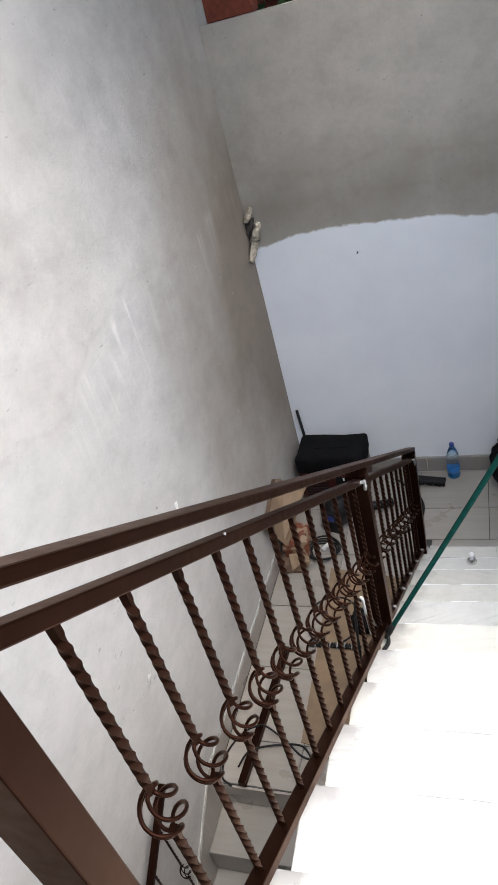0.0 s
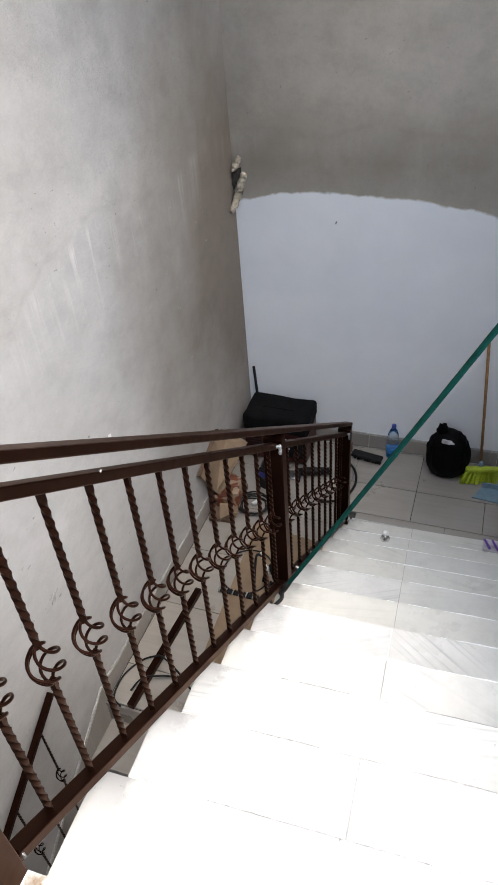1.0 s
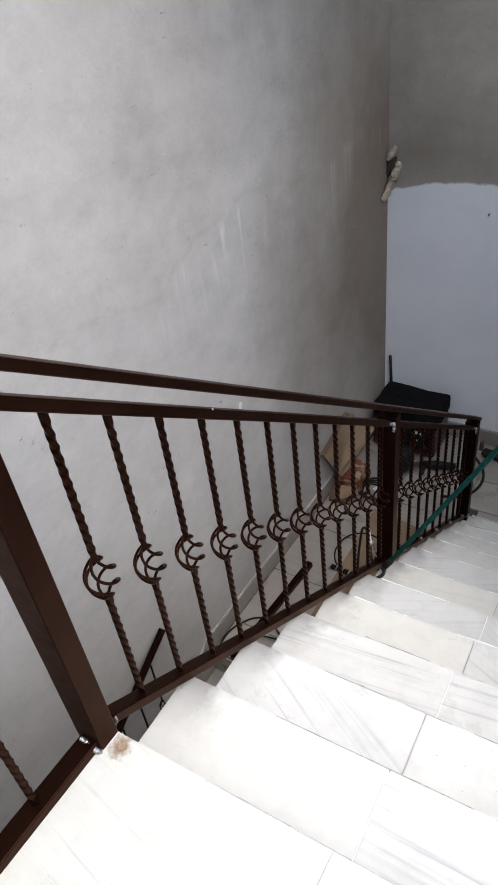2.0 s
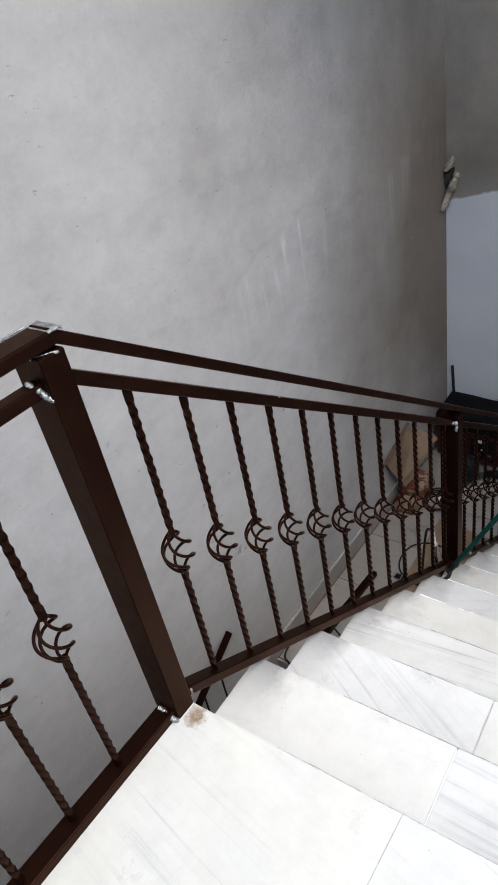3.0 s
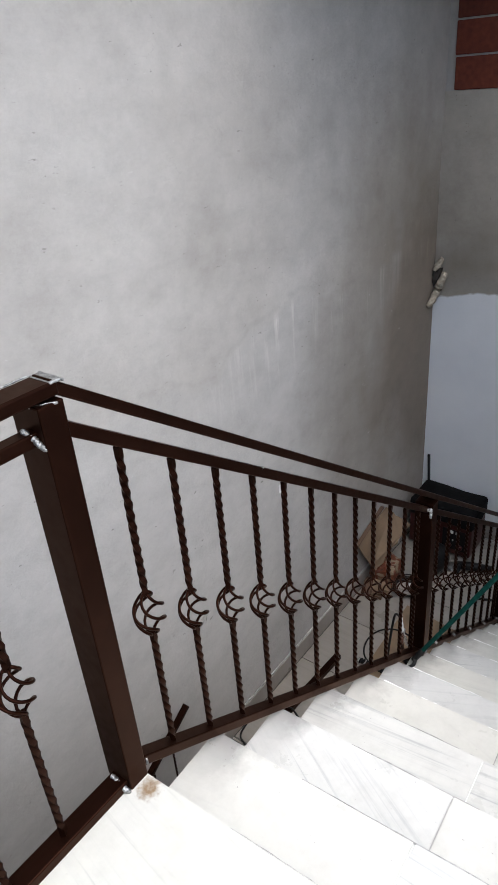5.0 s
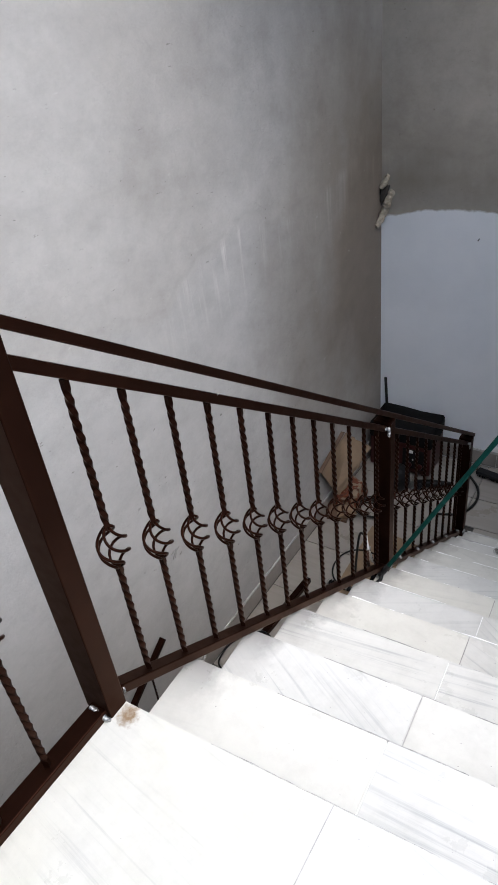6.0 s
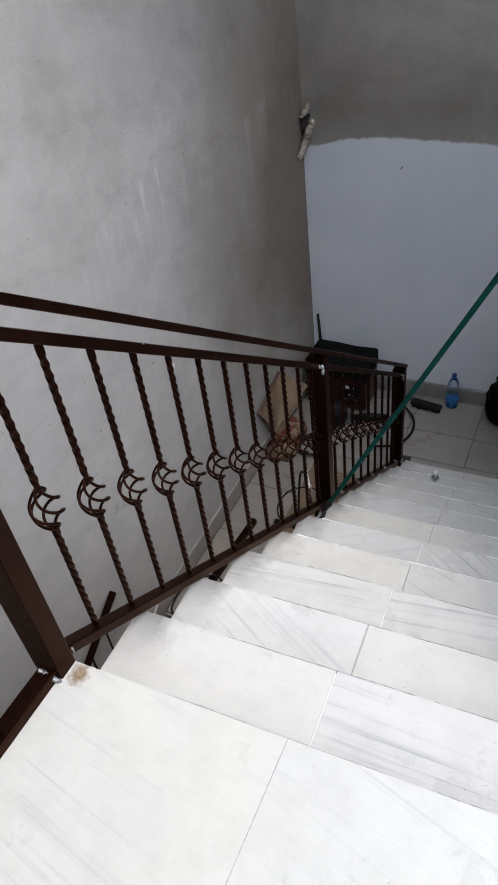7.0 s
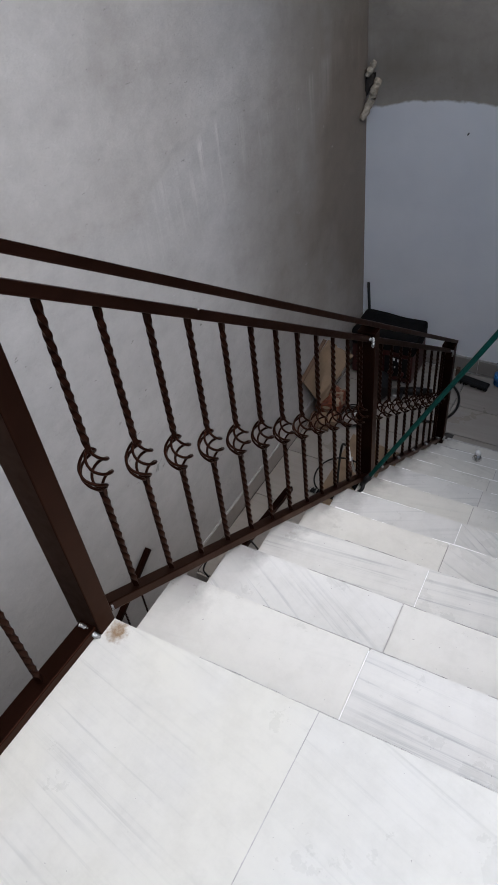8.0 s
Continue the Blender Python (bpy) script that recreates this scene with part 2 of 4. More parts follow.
def floor_tile(name):
    """Greyish wood-look ceramic tile."""
    m, n, l, b = base_mat(name, 0.35)
    oi = n.new("ShaderNodeObjectInfo")
    streak = pos_noise(n, l, 3.5, 7, (0.6, 9.0, 1), 0.6)
    c = ramp(n, l, streak, [(0.3, (0.252, 0.230, 0.205)), (0.5, (0.273, 0.250, 0.224)), (0.72, (0.295, 0.270, 0.243))])
    c = mixc(n, l, 1.0, c, ramp(n, l, oi.outputs["Random"], [(0, (0.9, 0.9, 0.9)), (1, (1.06, 1.05, 1.03))]), "MULTIPLY")
    dust = pos_noise(n, l, 2.5, 6)
    c = mixc(n, l, ramp(n, l, dust, [(0.45, (0, 0, 0)), (0.75, (0.35, 0.35, 0.35))]), c, (0.38, 0.36, 0.335))
    l.new(c, b.inputs["Base Color"])
    l.new(ramp(n, l, dust, [(0.35, (0.25,) * 3), (0.7, (0.55,) * 3)]), b.inputs["Roughness"])
    bump(n, l, b, streak, 0.08, 0.003)
    return m


def brown_paint(name):
    """Brown metallic enamel, brushed on steel, slightly orange-peeled and dusty."""
    m, n, l, b = base_mat(name, 0.42, 0.75)
    b.inputs["Specular IOR Level"].default_value = 0.11
    b.inputs["Specular Tint"].default_value = (1.0, 0.80, 0.70, 1)
    f = pos_noise(n, l, 40.0, 6)
    g = pos_noise(n, l, 7.0, 4)
    c = ramp(n, l, g, [(0.3, (0.0120, 0.0041, 0.0023)), (0.55, (0.0165, 0.0059, 0.0034)), (0.75, (0.0225, 0.0084, 0.0049))])
    c = mixc(n, l, 0.5, c, ramp(n, l, f, [(0.35, (0.92, 0.92, 0.92)), (0.7, (1.06, 1.06, 1.06))]), "MULTIPLY")
    l.new(c, b.inputs["Base Color"])
    l.new(ramp(n, l, f, [(0.3, (0.36,) * 3), (0.75, (0.46,) * 3)]), b.inputs["Roughness"])
    bump(n, l, b, f, 0.05, 0.001)
    return m


def cardboard_mat(name, color):
    m, n, l, b = base_mat(name, 0.8)
    flute = pos_noise(n, l, 60.0, 2, (1, 0.03, 1))
    age = pos_noise(n, l, 6.0, 5)
    c = ramp(n, l, age, [(0.3, tuple(v * 0.75 for v in color)), (0.7, tuple(v * 1.1 for v in color))])
    l.new(mixc(n, l, 0.3, c, ramp(n, l, flute, [(0.3, (0.8, 0.8, 0.8)), (0.7, (1, 1, 1))]), "MULTIPLY"), b.inputs["Base Color"])
    bump(n, l, b, flute, 0.15, 0.002)
    return m


def brick_mat(name):
    m, n, l, b = base_mat(name, 0.85)
    oi = n.new("ShaderNodeObjectInfo")
    f = pos_noise(n, l, 30.0, 7)
    c = ramp(n, l, f, [(0.3, (0.10, 0.020, 0.010)), (0.7, (0.165, 0.036, 0.017))])
    c = mixc(n, l, 1.0, c, ramp(n, l, oi.outputs["Random"], [(0, (0.75, 0.7, 0.7)), (1, (1.1, 1.1, 1.1))]), "MULTIPLY")
    l.new(c, b.inputs["Base Color"])
    bump(n, l, b, f, 0.5, 0.006)
    return m


def clear_mat(name, color, rough=0.05):
    m, n, l, b = base_mat(name, rough)
    b.inputs["Base Color"].default_value = (*color, 1)
    b.inputs["Transmission Weight"].default_value = 1.0
    b.inputs["IOR"].default_value = 1.33
    return m


PLASTER = plaster("grey cement plaster")
PLASTER_DAMP_SHADE = plaster("cement plaster with damp and painted corner shade", True)
HALF = half_painted("half painted wall")
MARBLE = marble("white marble", 1.35)
MARBLE_PLAIN = marble("plain pale marble", 0.30, 0.05, 0.25, 0.3)
MARBLE_SLANT = marble("slant veined marble", 1.9, 0.52, 0.05)
MARBLE_LONG = marble("long veined marble", 1.7, -0.04, 0.10)
MARBLE_BEIGE = marble("beige marble", 0.6, 0.05, 0.25, 0.45)
MARBLE_CREAM = marble("cream marble", 0.55, 0.22, 0.06, 1.4)
TILE = floor_tile("wood look tile")
MORTAR = simple("mortar", (0.46, 0.45, 0.43), 0.9, 0, 0.25, 60, 0.3)
GROUT = simple("dark grout", (0.05, 0.047, 0.044), 0.9, 0, 0.2, 60, 0.2)
CONCRETE = simple("concrete", (0.38, 0.37, 0.35), 0.85, 0, 0.2, 20, 0.3)
BOUNCE_WHITE = simple("white of the unseen bounce wall", (0.74, 0.75, 0.76), 0.7, 0, 0.06, 8, 0.1)
BROWN = brown_paint("brown enamel")
STEEL = simple("bare weld metal", (0.42, 0.42, 0.41), 0.42, 0.9, 0.45, 120, 0.8)
CHROME = simple("bright metal", (0.75, 0.75, 0.74), 0.2, 1.0, 0.1, 40)
BLACK = simple("black plastic", (0.008, 0.008, 0.009), 0.5, 0, 0.3, 40, 0.1, 0.22)
RUBBER = simple("black rubber", (0.009, 0.009, 0.009), 0.55, 0, 0.3, 40, 0, 0.25)
FABRIC = simple("black fabric", (0.006, 0.006, 0.0065), 0.9, 0, 0.4, 90, 0.5, 0.1)
BAG = simple("black polythene", (0.003, 0.003, 0.0033), 0.6, 0, 0.3, 20, 0.2, 0.07)
RED = simple("red enamel", (0.040, 0.004, 0.003), 0.4, 0.1, 0.25, 25)


def printed_carton(name):
    """Orange print, torn to cream paper and dark board in places."""
    m, n, l, b = base_mat(name, 0.75)
    big = pos_noise(n, l, 14.0, 3, (1, 1, 1), 0.5, (2, 6, 1))
    fine = pos_noise(n, l, 45.0, 4, (1, 1, 1), 0.6, (4, 1, 3))
    c = ramp(n, l, fine, [(0.35, (0.10, 0.022, 0.009)), (0.65, (0.17, 0.046, 0.018))])
    c = mixc(n, l, ramp(n, l, big, [(0.52, (0, 0, 0)), (0.58, (1, 1, 1))]), c, (0.26, 0.19, 0.125))
    c = mixc(n, l, ramp(n, l, big, [(0.34, (1, 1, 1)), (0.41, (0, 0, 0))]), c, (0.07, 0.025, 0.015))
    l.new(c, b.inputs["Base Color"])
    bump(n, l, b, fine, 0.3, 0.003)
    return m


ORANGE = printed_carton("orange printed carton")
CARTON = cardboard_mat("brown carton", (0.235, 0.163, 0.100))
CARTON_DARK = cardboard_mat("dark carton", (0.11, 0.065, 0.04))
GREEN = simple("green hose", (0.003, 0.047, 0.037), 0.8, 0, 0.25, 60, 0.2, 0.15)
WOOD = simple("broom stick wood", (0.30, 0.155, 0.065), 0.5, 0, 0.3, 40)
LIME = simple("lime bristles", (0.40, 0.50, 0.02), 0.6, 0, 0.35, 120, 0.4)
OFFWHITE = simple("off white plastic", (0.70, 0.70, 0.68), 0.45, 0, 0.12, 30)
BLUEGREY = simple("blue grey plastic", (0.16, 0.24, 0.30), 0.4, 0, 0.15, 20)
PURPLE = simple("purple print", (0.16, 0.07, 0.36), 0.4, 0, 0.15, 20)
PAPER = simple("white wrapper", (0.72, 0.70, 0.74), 0.5, 0, 0.1, 30)
BLUECAP = simple("blue cap", (0.02, 0.04, 0.22), 0.35, 0, 0.1, 30)
PET = clear_mat("clear bottle plastic", (0.80, 0.90, 0.98), 0.06)
BLUELABEL = simple("blue label", (0.03, 0.20, 0.55), 0.35, 0, 0.3, 45)
VISOR = simple("violet visor glass", (0.05, 0.06, 0.22), 0.1, 0, 0.1, 20)
FOAM = simple("hardened foam and mortar", (0.47, 0.41, 0.32), 0.9, 0, 0.35, 60, 0.8)
HOLE_SHADE = simple("cavity shade", (0.05, 0.042, 0.035), 0.95, 0, 0.4, 40, 0.8)
BRICK = brick_mat("red brick")
LEAF = simple("dark leaves", (0.035, 0.10, 0.025), 0.45, 0, 0.5, 9)
JOINT_GREY = simple("grey joint filler", (0.40, 0.39, 0.37), 0.9, 0, 0.35, 90, 0.3)
JOINT_PALE = simple("pale grey joint filler", (0.42, 0.41, 0.39), 0.9, 0, 0.2, 60, 0.3)
JOINT_WHITE = simple("white joint filler", (0.85, 0.85, 0.84), 0.8, 0, 0.08, 60, 0.3)
SOIL = simple("soil", (0.06, 0.045, 0.03), 0.95, 0, 0.3, 20, 0.4)

# ---- mesh helpers ----


def part(name, bm, material, parent=None, label=""):
    me = bpy.data.meshes.new(name)
    bm.to_mesh(me)
    bm.free()
    me.materials.append(material)
    ob = new(name, me)
    if parent:
        ob.parent = parent
    if label:
        ob["label"] = label
    return ob


def thing(name, label, category, group="", kind="", at=None):
    ob = new(name)
    ob.empty_display_size = 0.1
    if at is not None:
        ob.matrix_world = at
    return tagged(ob, label, category, group, kind)


def smooth(ob):
    for p in ob.data.polygons:
        p.use_smooth = True
    return ob


def box(x0, y0, z0, x1, y1, z1, bevel=0.0, seg=2):
    bm = bmesh.new()
    bmesh.ops.create_cube(bm, size=1, matrix=Matrix.LocRotScale(((x0 + x1) / 2, (y0 + y1) / 2, (z0 + z1) / 2), None, (x1 - x0, y1 - y0, z1 - z0)))
    if bevel:
        bmesh.ops.bevel(bm, geom=bm.edges[:], offset=bevel, segments=seg, affect="EDGES", profile=0.5)
    return bm


def prism(poly, axis, a, b):
    """A polygon in two axes drawn out along the third one."""
    bm = bmesh.new()

    def put(u, v, w):
        return bm.verts.new({"x": (w, u, v), "y": (u, w, v), "z": (u, v, w)}[axis])

    lo = [put(u, v, a) for u, v in poly]
    hi = [put(u, v, b) for u, v in poly]
    bm.faces.new(lo)
    bm.faces.new(hi)
    for k in range(len(poly)):
        bm.faces.new((lo[k], lo[k - 1], hi[k - 1], hi[k]))
    bm.normal_update()
    bmesh.ops.recalc_face_normals(bm, faces=bm.faces[:])
    bm.normal_update()
    if len(poly) > 4:
        bmesh.ops.triangulate(bm, faces=[f for f in bm.faces if len(f.verts) > 4], ngon_method="EAR_CLIP")
    return bm


def bar(p, q, width, height, bevel=0.003, up=(0, 0, 1)):
    """A rectangular tube from p to q; width is measured sideways, height upwards."""
    p, q = Vector(p), Vector(q)
    d = q - p
    y = d.normalized()
    x = y.cross(Vector(up)).normalized()
    z = x.cross(y)
    m = Matrix((x, y, z)).transposed().to_4x4()
    m.translation = (p + q) / 2
    bm = bmesh.new()
    bmesh.ops.create_cube(bm, size=1, matrix=m @ Matrix.Diagonal((width, d.length, height, 1)))
    if bevel:
        bmesh.ops.bevel(bm, geom=bm.edges[:], offset=bevel, segments=2, affect="EDGES", profile=0.5)
    return bm


def tube(points, radius, sides=8, bm=None, closed=False):
    """A round rod along points; radius may be one number or one for each point."""
    bm = bm or bmesh.new()
    pts = [Vector(p) for p in points]
    rings = []
    ref = Vector((0.3, 0.2, 1)).normalized()
    for k, p in enumerate(pts):
        a, c = pts[max(k - 1, 0)], pts[min(k + 1, len(pts) - 1)]
        t = (c - a).normalized()
        u = t.cross(ref)
        if u.length < 0.05:
            u = t.cross(Vector((1, 0, 0)))
        u.normalize()
        v = t.cross(u)
        r = radius[k] if isinstance(radius, (list, tuple)) else radius
        rings.append([bm.verts.new(p + r * (math.cos(s) * u + math.sin(s) * v)) for s in [2 * math.pi * j / sides for j in range(sides)]])
    for a, c in zip(rings, rings[1:]):
        for j in range(sides):
            f = bm.faces.new((a[j - 1], a[j], c[j], c[j - 1]))
            f.smooth = True
    for r in (rings[0], rings[-1]):
        bm.faces.new(r)
    bmesh.ops.recalc_face_normals(bm, faces=bm.faces[:])
    return bm


def curve_pts(ctrl, steps=10):
    """A smooth line through the control points."""
    c = [Vector(p) for p in ctrl]
    c = [2 * c[0] - c[1]] + c + [2 * c[-1] - c[-2]]
    out = []
    for k in range(1, len(c) - 2):
        p0, p1, p2, p3 = c[k - 1 : k + 3]
        for s in range(steps):
            t = s / steps
            out.append(0.5 * ((2 * p1) + (p2 - p0) * t + (2 * p0 - 5 * p1 + 4 * p2 - p3) * t * t + (3 * p1 - p0 - 3 * p2 + p3) * t ** 3))
    return out + [c[-2]]


def lathe(profile, sides=24, bm=None, m=None):
    """Turns (radius, height) pairs round the z axis."""
    bm = bm or bmesh.new()
    m = m or Matrix()
    rings = []
    for r, z in profile:
        rings.append([bm.verts.new(m @ Vector((r * math.cos(a), r * math.sin(a), z))) for a in [2 * math.pi * j / sides for j in range(sides)]])
    for a, c in zip(rings, rings[1:]):
        for j in range(sides):
            f = bm.faces.new((a[j - 1], a[j], c[j], c[j - 1]))
            f.smooth = True
    bm.faces.new(rings[0])
    bm.faces.new(rings[-1])
    bmesh.ops.recalc_face_normals(bm, faces=bm.faces[:])
    return bm


def blob(bm, m, rough=0.3, seed=0.0, sub=2):
    """An uneven lump."""
    made = bmesh.ops.create_icosphere(bm, subdivisions=sub, radius=1)["verts"]
    for v in made:
        v.co *= 1 + rough * noise.noise(v.co * 1.7 + Vector((seed, seed * 2, 0)))
        v.co = m @ v.co
    return bm

# ---- the stairwell ----
RISE, GO = 0.18, 0.2825
STEPS = 11
XW, XE = -1.09, 1.28          # side walls
YN, YS = 4.14, -2.4           # end walls
ZL = -2.16                    # lower landing
ZC = 3.1                      # roof
PAR = 1.23                    # top of the low far wall
EDGE = 1.41                   # where the lower flight leaves the landing

tagged(part("wall_west", box(XW - 0.15, YS, ZL - 3.0, XW, YN + 0.15, ZC), PLASTER_DAMP_SHADE), "tall grey cement plaster wall with drips, damp and shade painted brown in the corner", "wall", kind="structure")
tagged(part("wall_north", box(XW, YN, ZL - 0.2, XE, YN + 0.15, PAR), HALF), "end wall, rough white paint below and bare grey plaster above", "wall", kind="structure")
# unseen east side: gap lets daylight in, white face bounces it onto the stairs
east = [(YS, ZL - 3.0), (YN + 0.15, ZL - 3.0), (YN + 0.15, ZC), (1.6, ZC), (1.6, 0.1), (-1.6, 0.1), (-1.6, ZC), (YS, ZC)]
tagged(part("unseen_wall_east", prism(east, "x", XE, XE + 0.15), BOUNCE_WHITE), "unseen white wall added to bounce and admit light beside the marble stairs", "wall", kind="structure")
# added behind the camera, kept low so that light enters over it
tagged(part("unseen_wall_south", box(XW, YS - 0.15, ZL - 3.0, XE, YS, 0.9), PLASTER), "unseen low plastered wall added behind the upper landing", "wall", kind="structure")
# out-of-view slab, added to keep sky light off the far west corner
tagged(part("ceiling", box(XW - 0.15, 2.0, 2.62, 0.22, YN + 0.15, 2.77), CONCRETE), "unseen grey concrete slab added to shade the far plaster corner", "ceiling", kind="structure")

# invented roof, limits the sky that reaches the upper landing
tagged(part("ceiling", box(XW - 0.15, YS - 0.15, ZC, XE + 0.15, -1.3, ZC + 0.15), CONCRETE), "unseen grey concrete roof slab added to dim the upper landing", "ceiling", kind="structure")
# added roof strip, blocks steep light from the top of the west wall
tagged(part("ceiling", box(XW - 0.15, -1.3, ZC, -0.40, YN + 0.15, ZC + 0.15), CONCRETE), "unseen grey concrete roof strip added to shade the tall plastered wall", "ceiling", kind="structure")
# made-up outdoor slab that reflects daylight back into the stairwell
tagged(part("terrace", box(XE + 0.15, -6.0, -0.25, 9.0, 2.0, -0.02), CONCRETE), "unseen pale concrete terrace added to bounce light through the open side", "terrace", kind="structure")

# invented yard level, never in view, first laid to reflect daylight
tagged(part("pavement", box(XE, 2.0, ZL - 0.2, 30.0, 14.0, ZL - 0.01), CONCRETE), "unseen pale concrete yard added outside the stairwell", "pavement", kind="structure")

# solid flight below the marble, with a sloping underside
prof = [(0.0, -0.03)]
for k in range(1, STEPS + 1):
    prof += [((k - 1) * GO - 0.012, -(k - 1) * RISE - 0.004), ((k - 1) * GO - 0.012, -k * RISE - 0.004)]
prof += [(STEPS * GO - 0.012, -STEPS * RISE - 0.004), (STEPS * GO - 0.012, ZL - 0.03), (STEPS * GO - 0.35, ZL - 0.03), (-0.012, -0.34)]
flight = tagged(part("stairs", prism(prof[2:], "x", 0.012, XE), MORTAR), "upper flight of stairs clad in white marble slabs", "stairs", kind="structure")
landing = tagged(part("landing", box(-0.055, YS, -0.2, XE, -0.012, -0.004), MORTAR), "upper landing paved with white marble slabs", "landing", kind="structure")
low_floor = tagged(part("floor", prism([(XW, EDGE), (XE, EDGE), (XE, YN), (XW, YN)], "z", ZL - 0.2, ZL - 0.014), GROUT), "lower landing floor with grey wood-look tiles", "floor", kind="structure")

# the next flight down, tiled like the landing
low = [(EDGE - 0.012, ZL - 0.014)]
for k in range(1, 9):
    y = EDGE - 0.012 - (k - 1) * 0.28
    low += [(y, ZL - k * RISE - 0.014), (y - 0.28, ZL - k * RISE - 0.014)]
low += [(low[-1][0], ZL - 9 * RISE), (EDGE, ZL - 9 * RISE), (EDGE, ZL - 0.014)]
low_flight = tagged(part("lower_stairs", prism(low, "x", XW, 0.3), CONCRETE), "lower flight of stairs clad in grey tiles", "stairs", kind="structure")

# stepped skirting on the west wall, with a pale mortar top edge
SK = 0.13
skirt = thing("baseboard", "grey tile skirting along the plastered wall", "baseboard", kind="structure")
part("skirting", box(XW, EDGE - 0.02, ZL, XW + 0.012, YN, ZL + SK, 0.002), TILE, skirt)
part("mortar_edge", box(XW, EDGE - 0.02, ZL + SK, XW + 0.008, YN, ZL + SK + 0.012), JOINT_PALE, skirt, "pale mortar line")
for k in range(1, 9):
    y1 = EDGE - (k - 1) * 0.28
    z = ZL - k * RISE
    part("skirting", prism([(y1 - 0.30, z), (y1 - 0.02, z), (y1 - 0.02, z + RISE + SK), (y1 - 0.30, z + SK)], "x", XW, XW + 0.012), TILE, skirt)
    part("mortar_edge", bar((XW + 0.004, y1 - 0.02, z + RISE + SK + 0.004), (XW + 0.004, y1 - 0.30, z + SK + 0.004), 0.008, 0.012, 0), JOINT_PALE, skirt, "pale mortar line")
nsk = thing("baseboard", "grey tile skirting along the white end wall", "baseboard", kind="structure")
x = XW + 0.013
while x < XE - 0.02:
    x2 = min(x + 0.507, XE)
    part("skirting", box(x, YN - 0.012, ZL, x2 - 0.003, YN, ZL + SK, 0.002), TILE, nsk)
    x = x2
part("mortar_edge", box(XW + 0.013, YN - 0.009, ZL + SK, XE, YN, ZL + SK + 0.014), JOINT_PALE, nsk, "pale mortar line")

# block pier above the end wall and the dark planting behind it
pier = thing("brick_pier", "red clay block pier standing on the plastered end wall", "pier")
part("mortar_core", box(XW, YN + 0.014, PAR, -0.755, YN + 0.138, ZC), PLASTER, pier)
brick_ob = part("brick", box(-0.143, -0.074, -0.094, 0.143, 0.074, 0.094, 0.005, 1), BRICK, pier)
z = PAR + 0.098
while z < ZC - 0.05:
    ob = brick_ob if z < PAR + 0.1 else new("brick", brick_ob.data)
    ob.parent = pier
    ob.location = (-0.893 + random.uniform(-0.004, 0.004), YN + 0.076 + random.uniform(-0.003, 0.003), z)
    z += 0.2
# added backing, hides the sky so that the gaps between leaves stay dark
shade = thing("sky_screen", "added walls and roof that block the sky behind the planting", "shed")
part("back_wall", box(-5.0, YN + 1.7, PAR - 0.6, 5.0, YN + 1.85, ZC), BRICK, shade)
part("roof", box(-5.0, YN + 0.15, ZC, 5.0, YN + 1.85, ZC + 0.1), CONCRETE, shade)
for x in (-5.0, 4.85):
    part("side_wall", box(x, YN + 0.3, PAR - 0.6, x + 0.15, YN + 1.7, ZC), BRICK, shade)
tagged(part("ground", box(-60, YN + 0.3, PAR - 0.6, 60, YN + 120, PAR - 0.4), SOIL), "dark soil of the neighbouring plot", "ground", kind="structure")
hedge = bmesh.new()
rng = random.Random(4)
for k in range(7000):
    c = Vector((rng.uniform(-2.4, 2.6), YN + rng.uniform(0.55, 1.3), PAR - 0.35 + rng.random() ** 1.1 * 2.4))
    c.y += 0.25 * noise.noise(c * 1.6)
    s = rng.uniform(0.03, 0.075)
    u = Vector((rng.gauss(0, 1), rng.gauss(0, 1), rng.gauss(0, 0.6))).normalized()
    v = u.cross(Vector((rng.gauss(0, 1), rng.gauss(0, 1), rng.gauss(0, 1)))).normalized()
    w = u.cross(v)
    a, b2, d, e = (hedge.verts.new(c + q) for q in (-u * s, v * s * 0.45 + w * s * 0.15, u * s, -v * s * 0.45 + w * s * 0.15))
    hedge.faces.new((a, b2, d))
    hedge.faces.new((a, d, e))
tagged(part("hedge", hedge, LEAF), "dense dark green leaves behind the end wall", "hedge", kind="stuff")

# ---- the railing ----
RX = -0.036
def rail_z(y):
    return 1.0 - 0.697 * y
def foot_z(y):
    return 0.044 - 0.654 * y


def baluster_mesh(height):
    """A twisted square bar, cut by a basket of four spiralling rods."""
    bm = bmesh.new()
    mid, half, s = height * 0.5, 0.056, 0.0064

    def twisted(z0, z1):
        rings = []
        n = max(2, int((z1 - z0) / 0.0032))
        for k in range(n + 1):
            z = z0 + (z1 - z0) * k / n
            a = min(max(z - z0 - 0.02, 0), z1 - z0 - 0.04) / -0.108 * 2 * math.pi
            rings.append([bm.verts.new((s * 1.414 * math.cos(a + q * math.pi / 2), s * 1.414 * math.sin(a + q * math.pi / 2), z)) for q in range(4)])
        for r0, r1 in zip(rings, rings[1:]):
            for q in range(4):
                bm.faces.new((r0[q - 1], r0[q], r1[q], r1[q - 1]))
        bm.faces.new(rings[0])
        bm.faces.new(rings[-1])

    twisted(0, mid - half + 0.006)
    twisted(mid + half - 0.006, height)
    bmesh.ops.recalc_face_normals(bm, faces=bm.faces[:])
    for f in bm.faces:
        f.smooth = len(f.verts) == 4 and abs(f.normal.z) < 0.9
    for e in bm.edges:
        a, c = e.verts
        e.smooth = abs(a.co.z - c.co.z) < 1e-6
    return bm


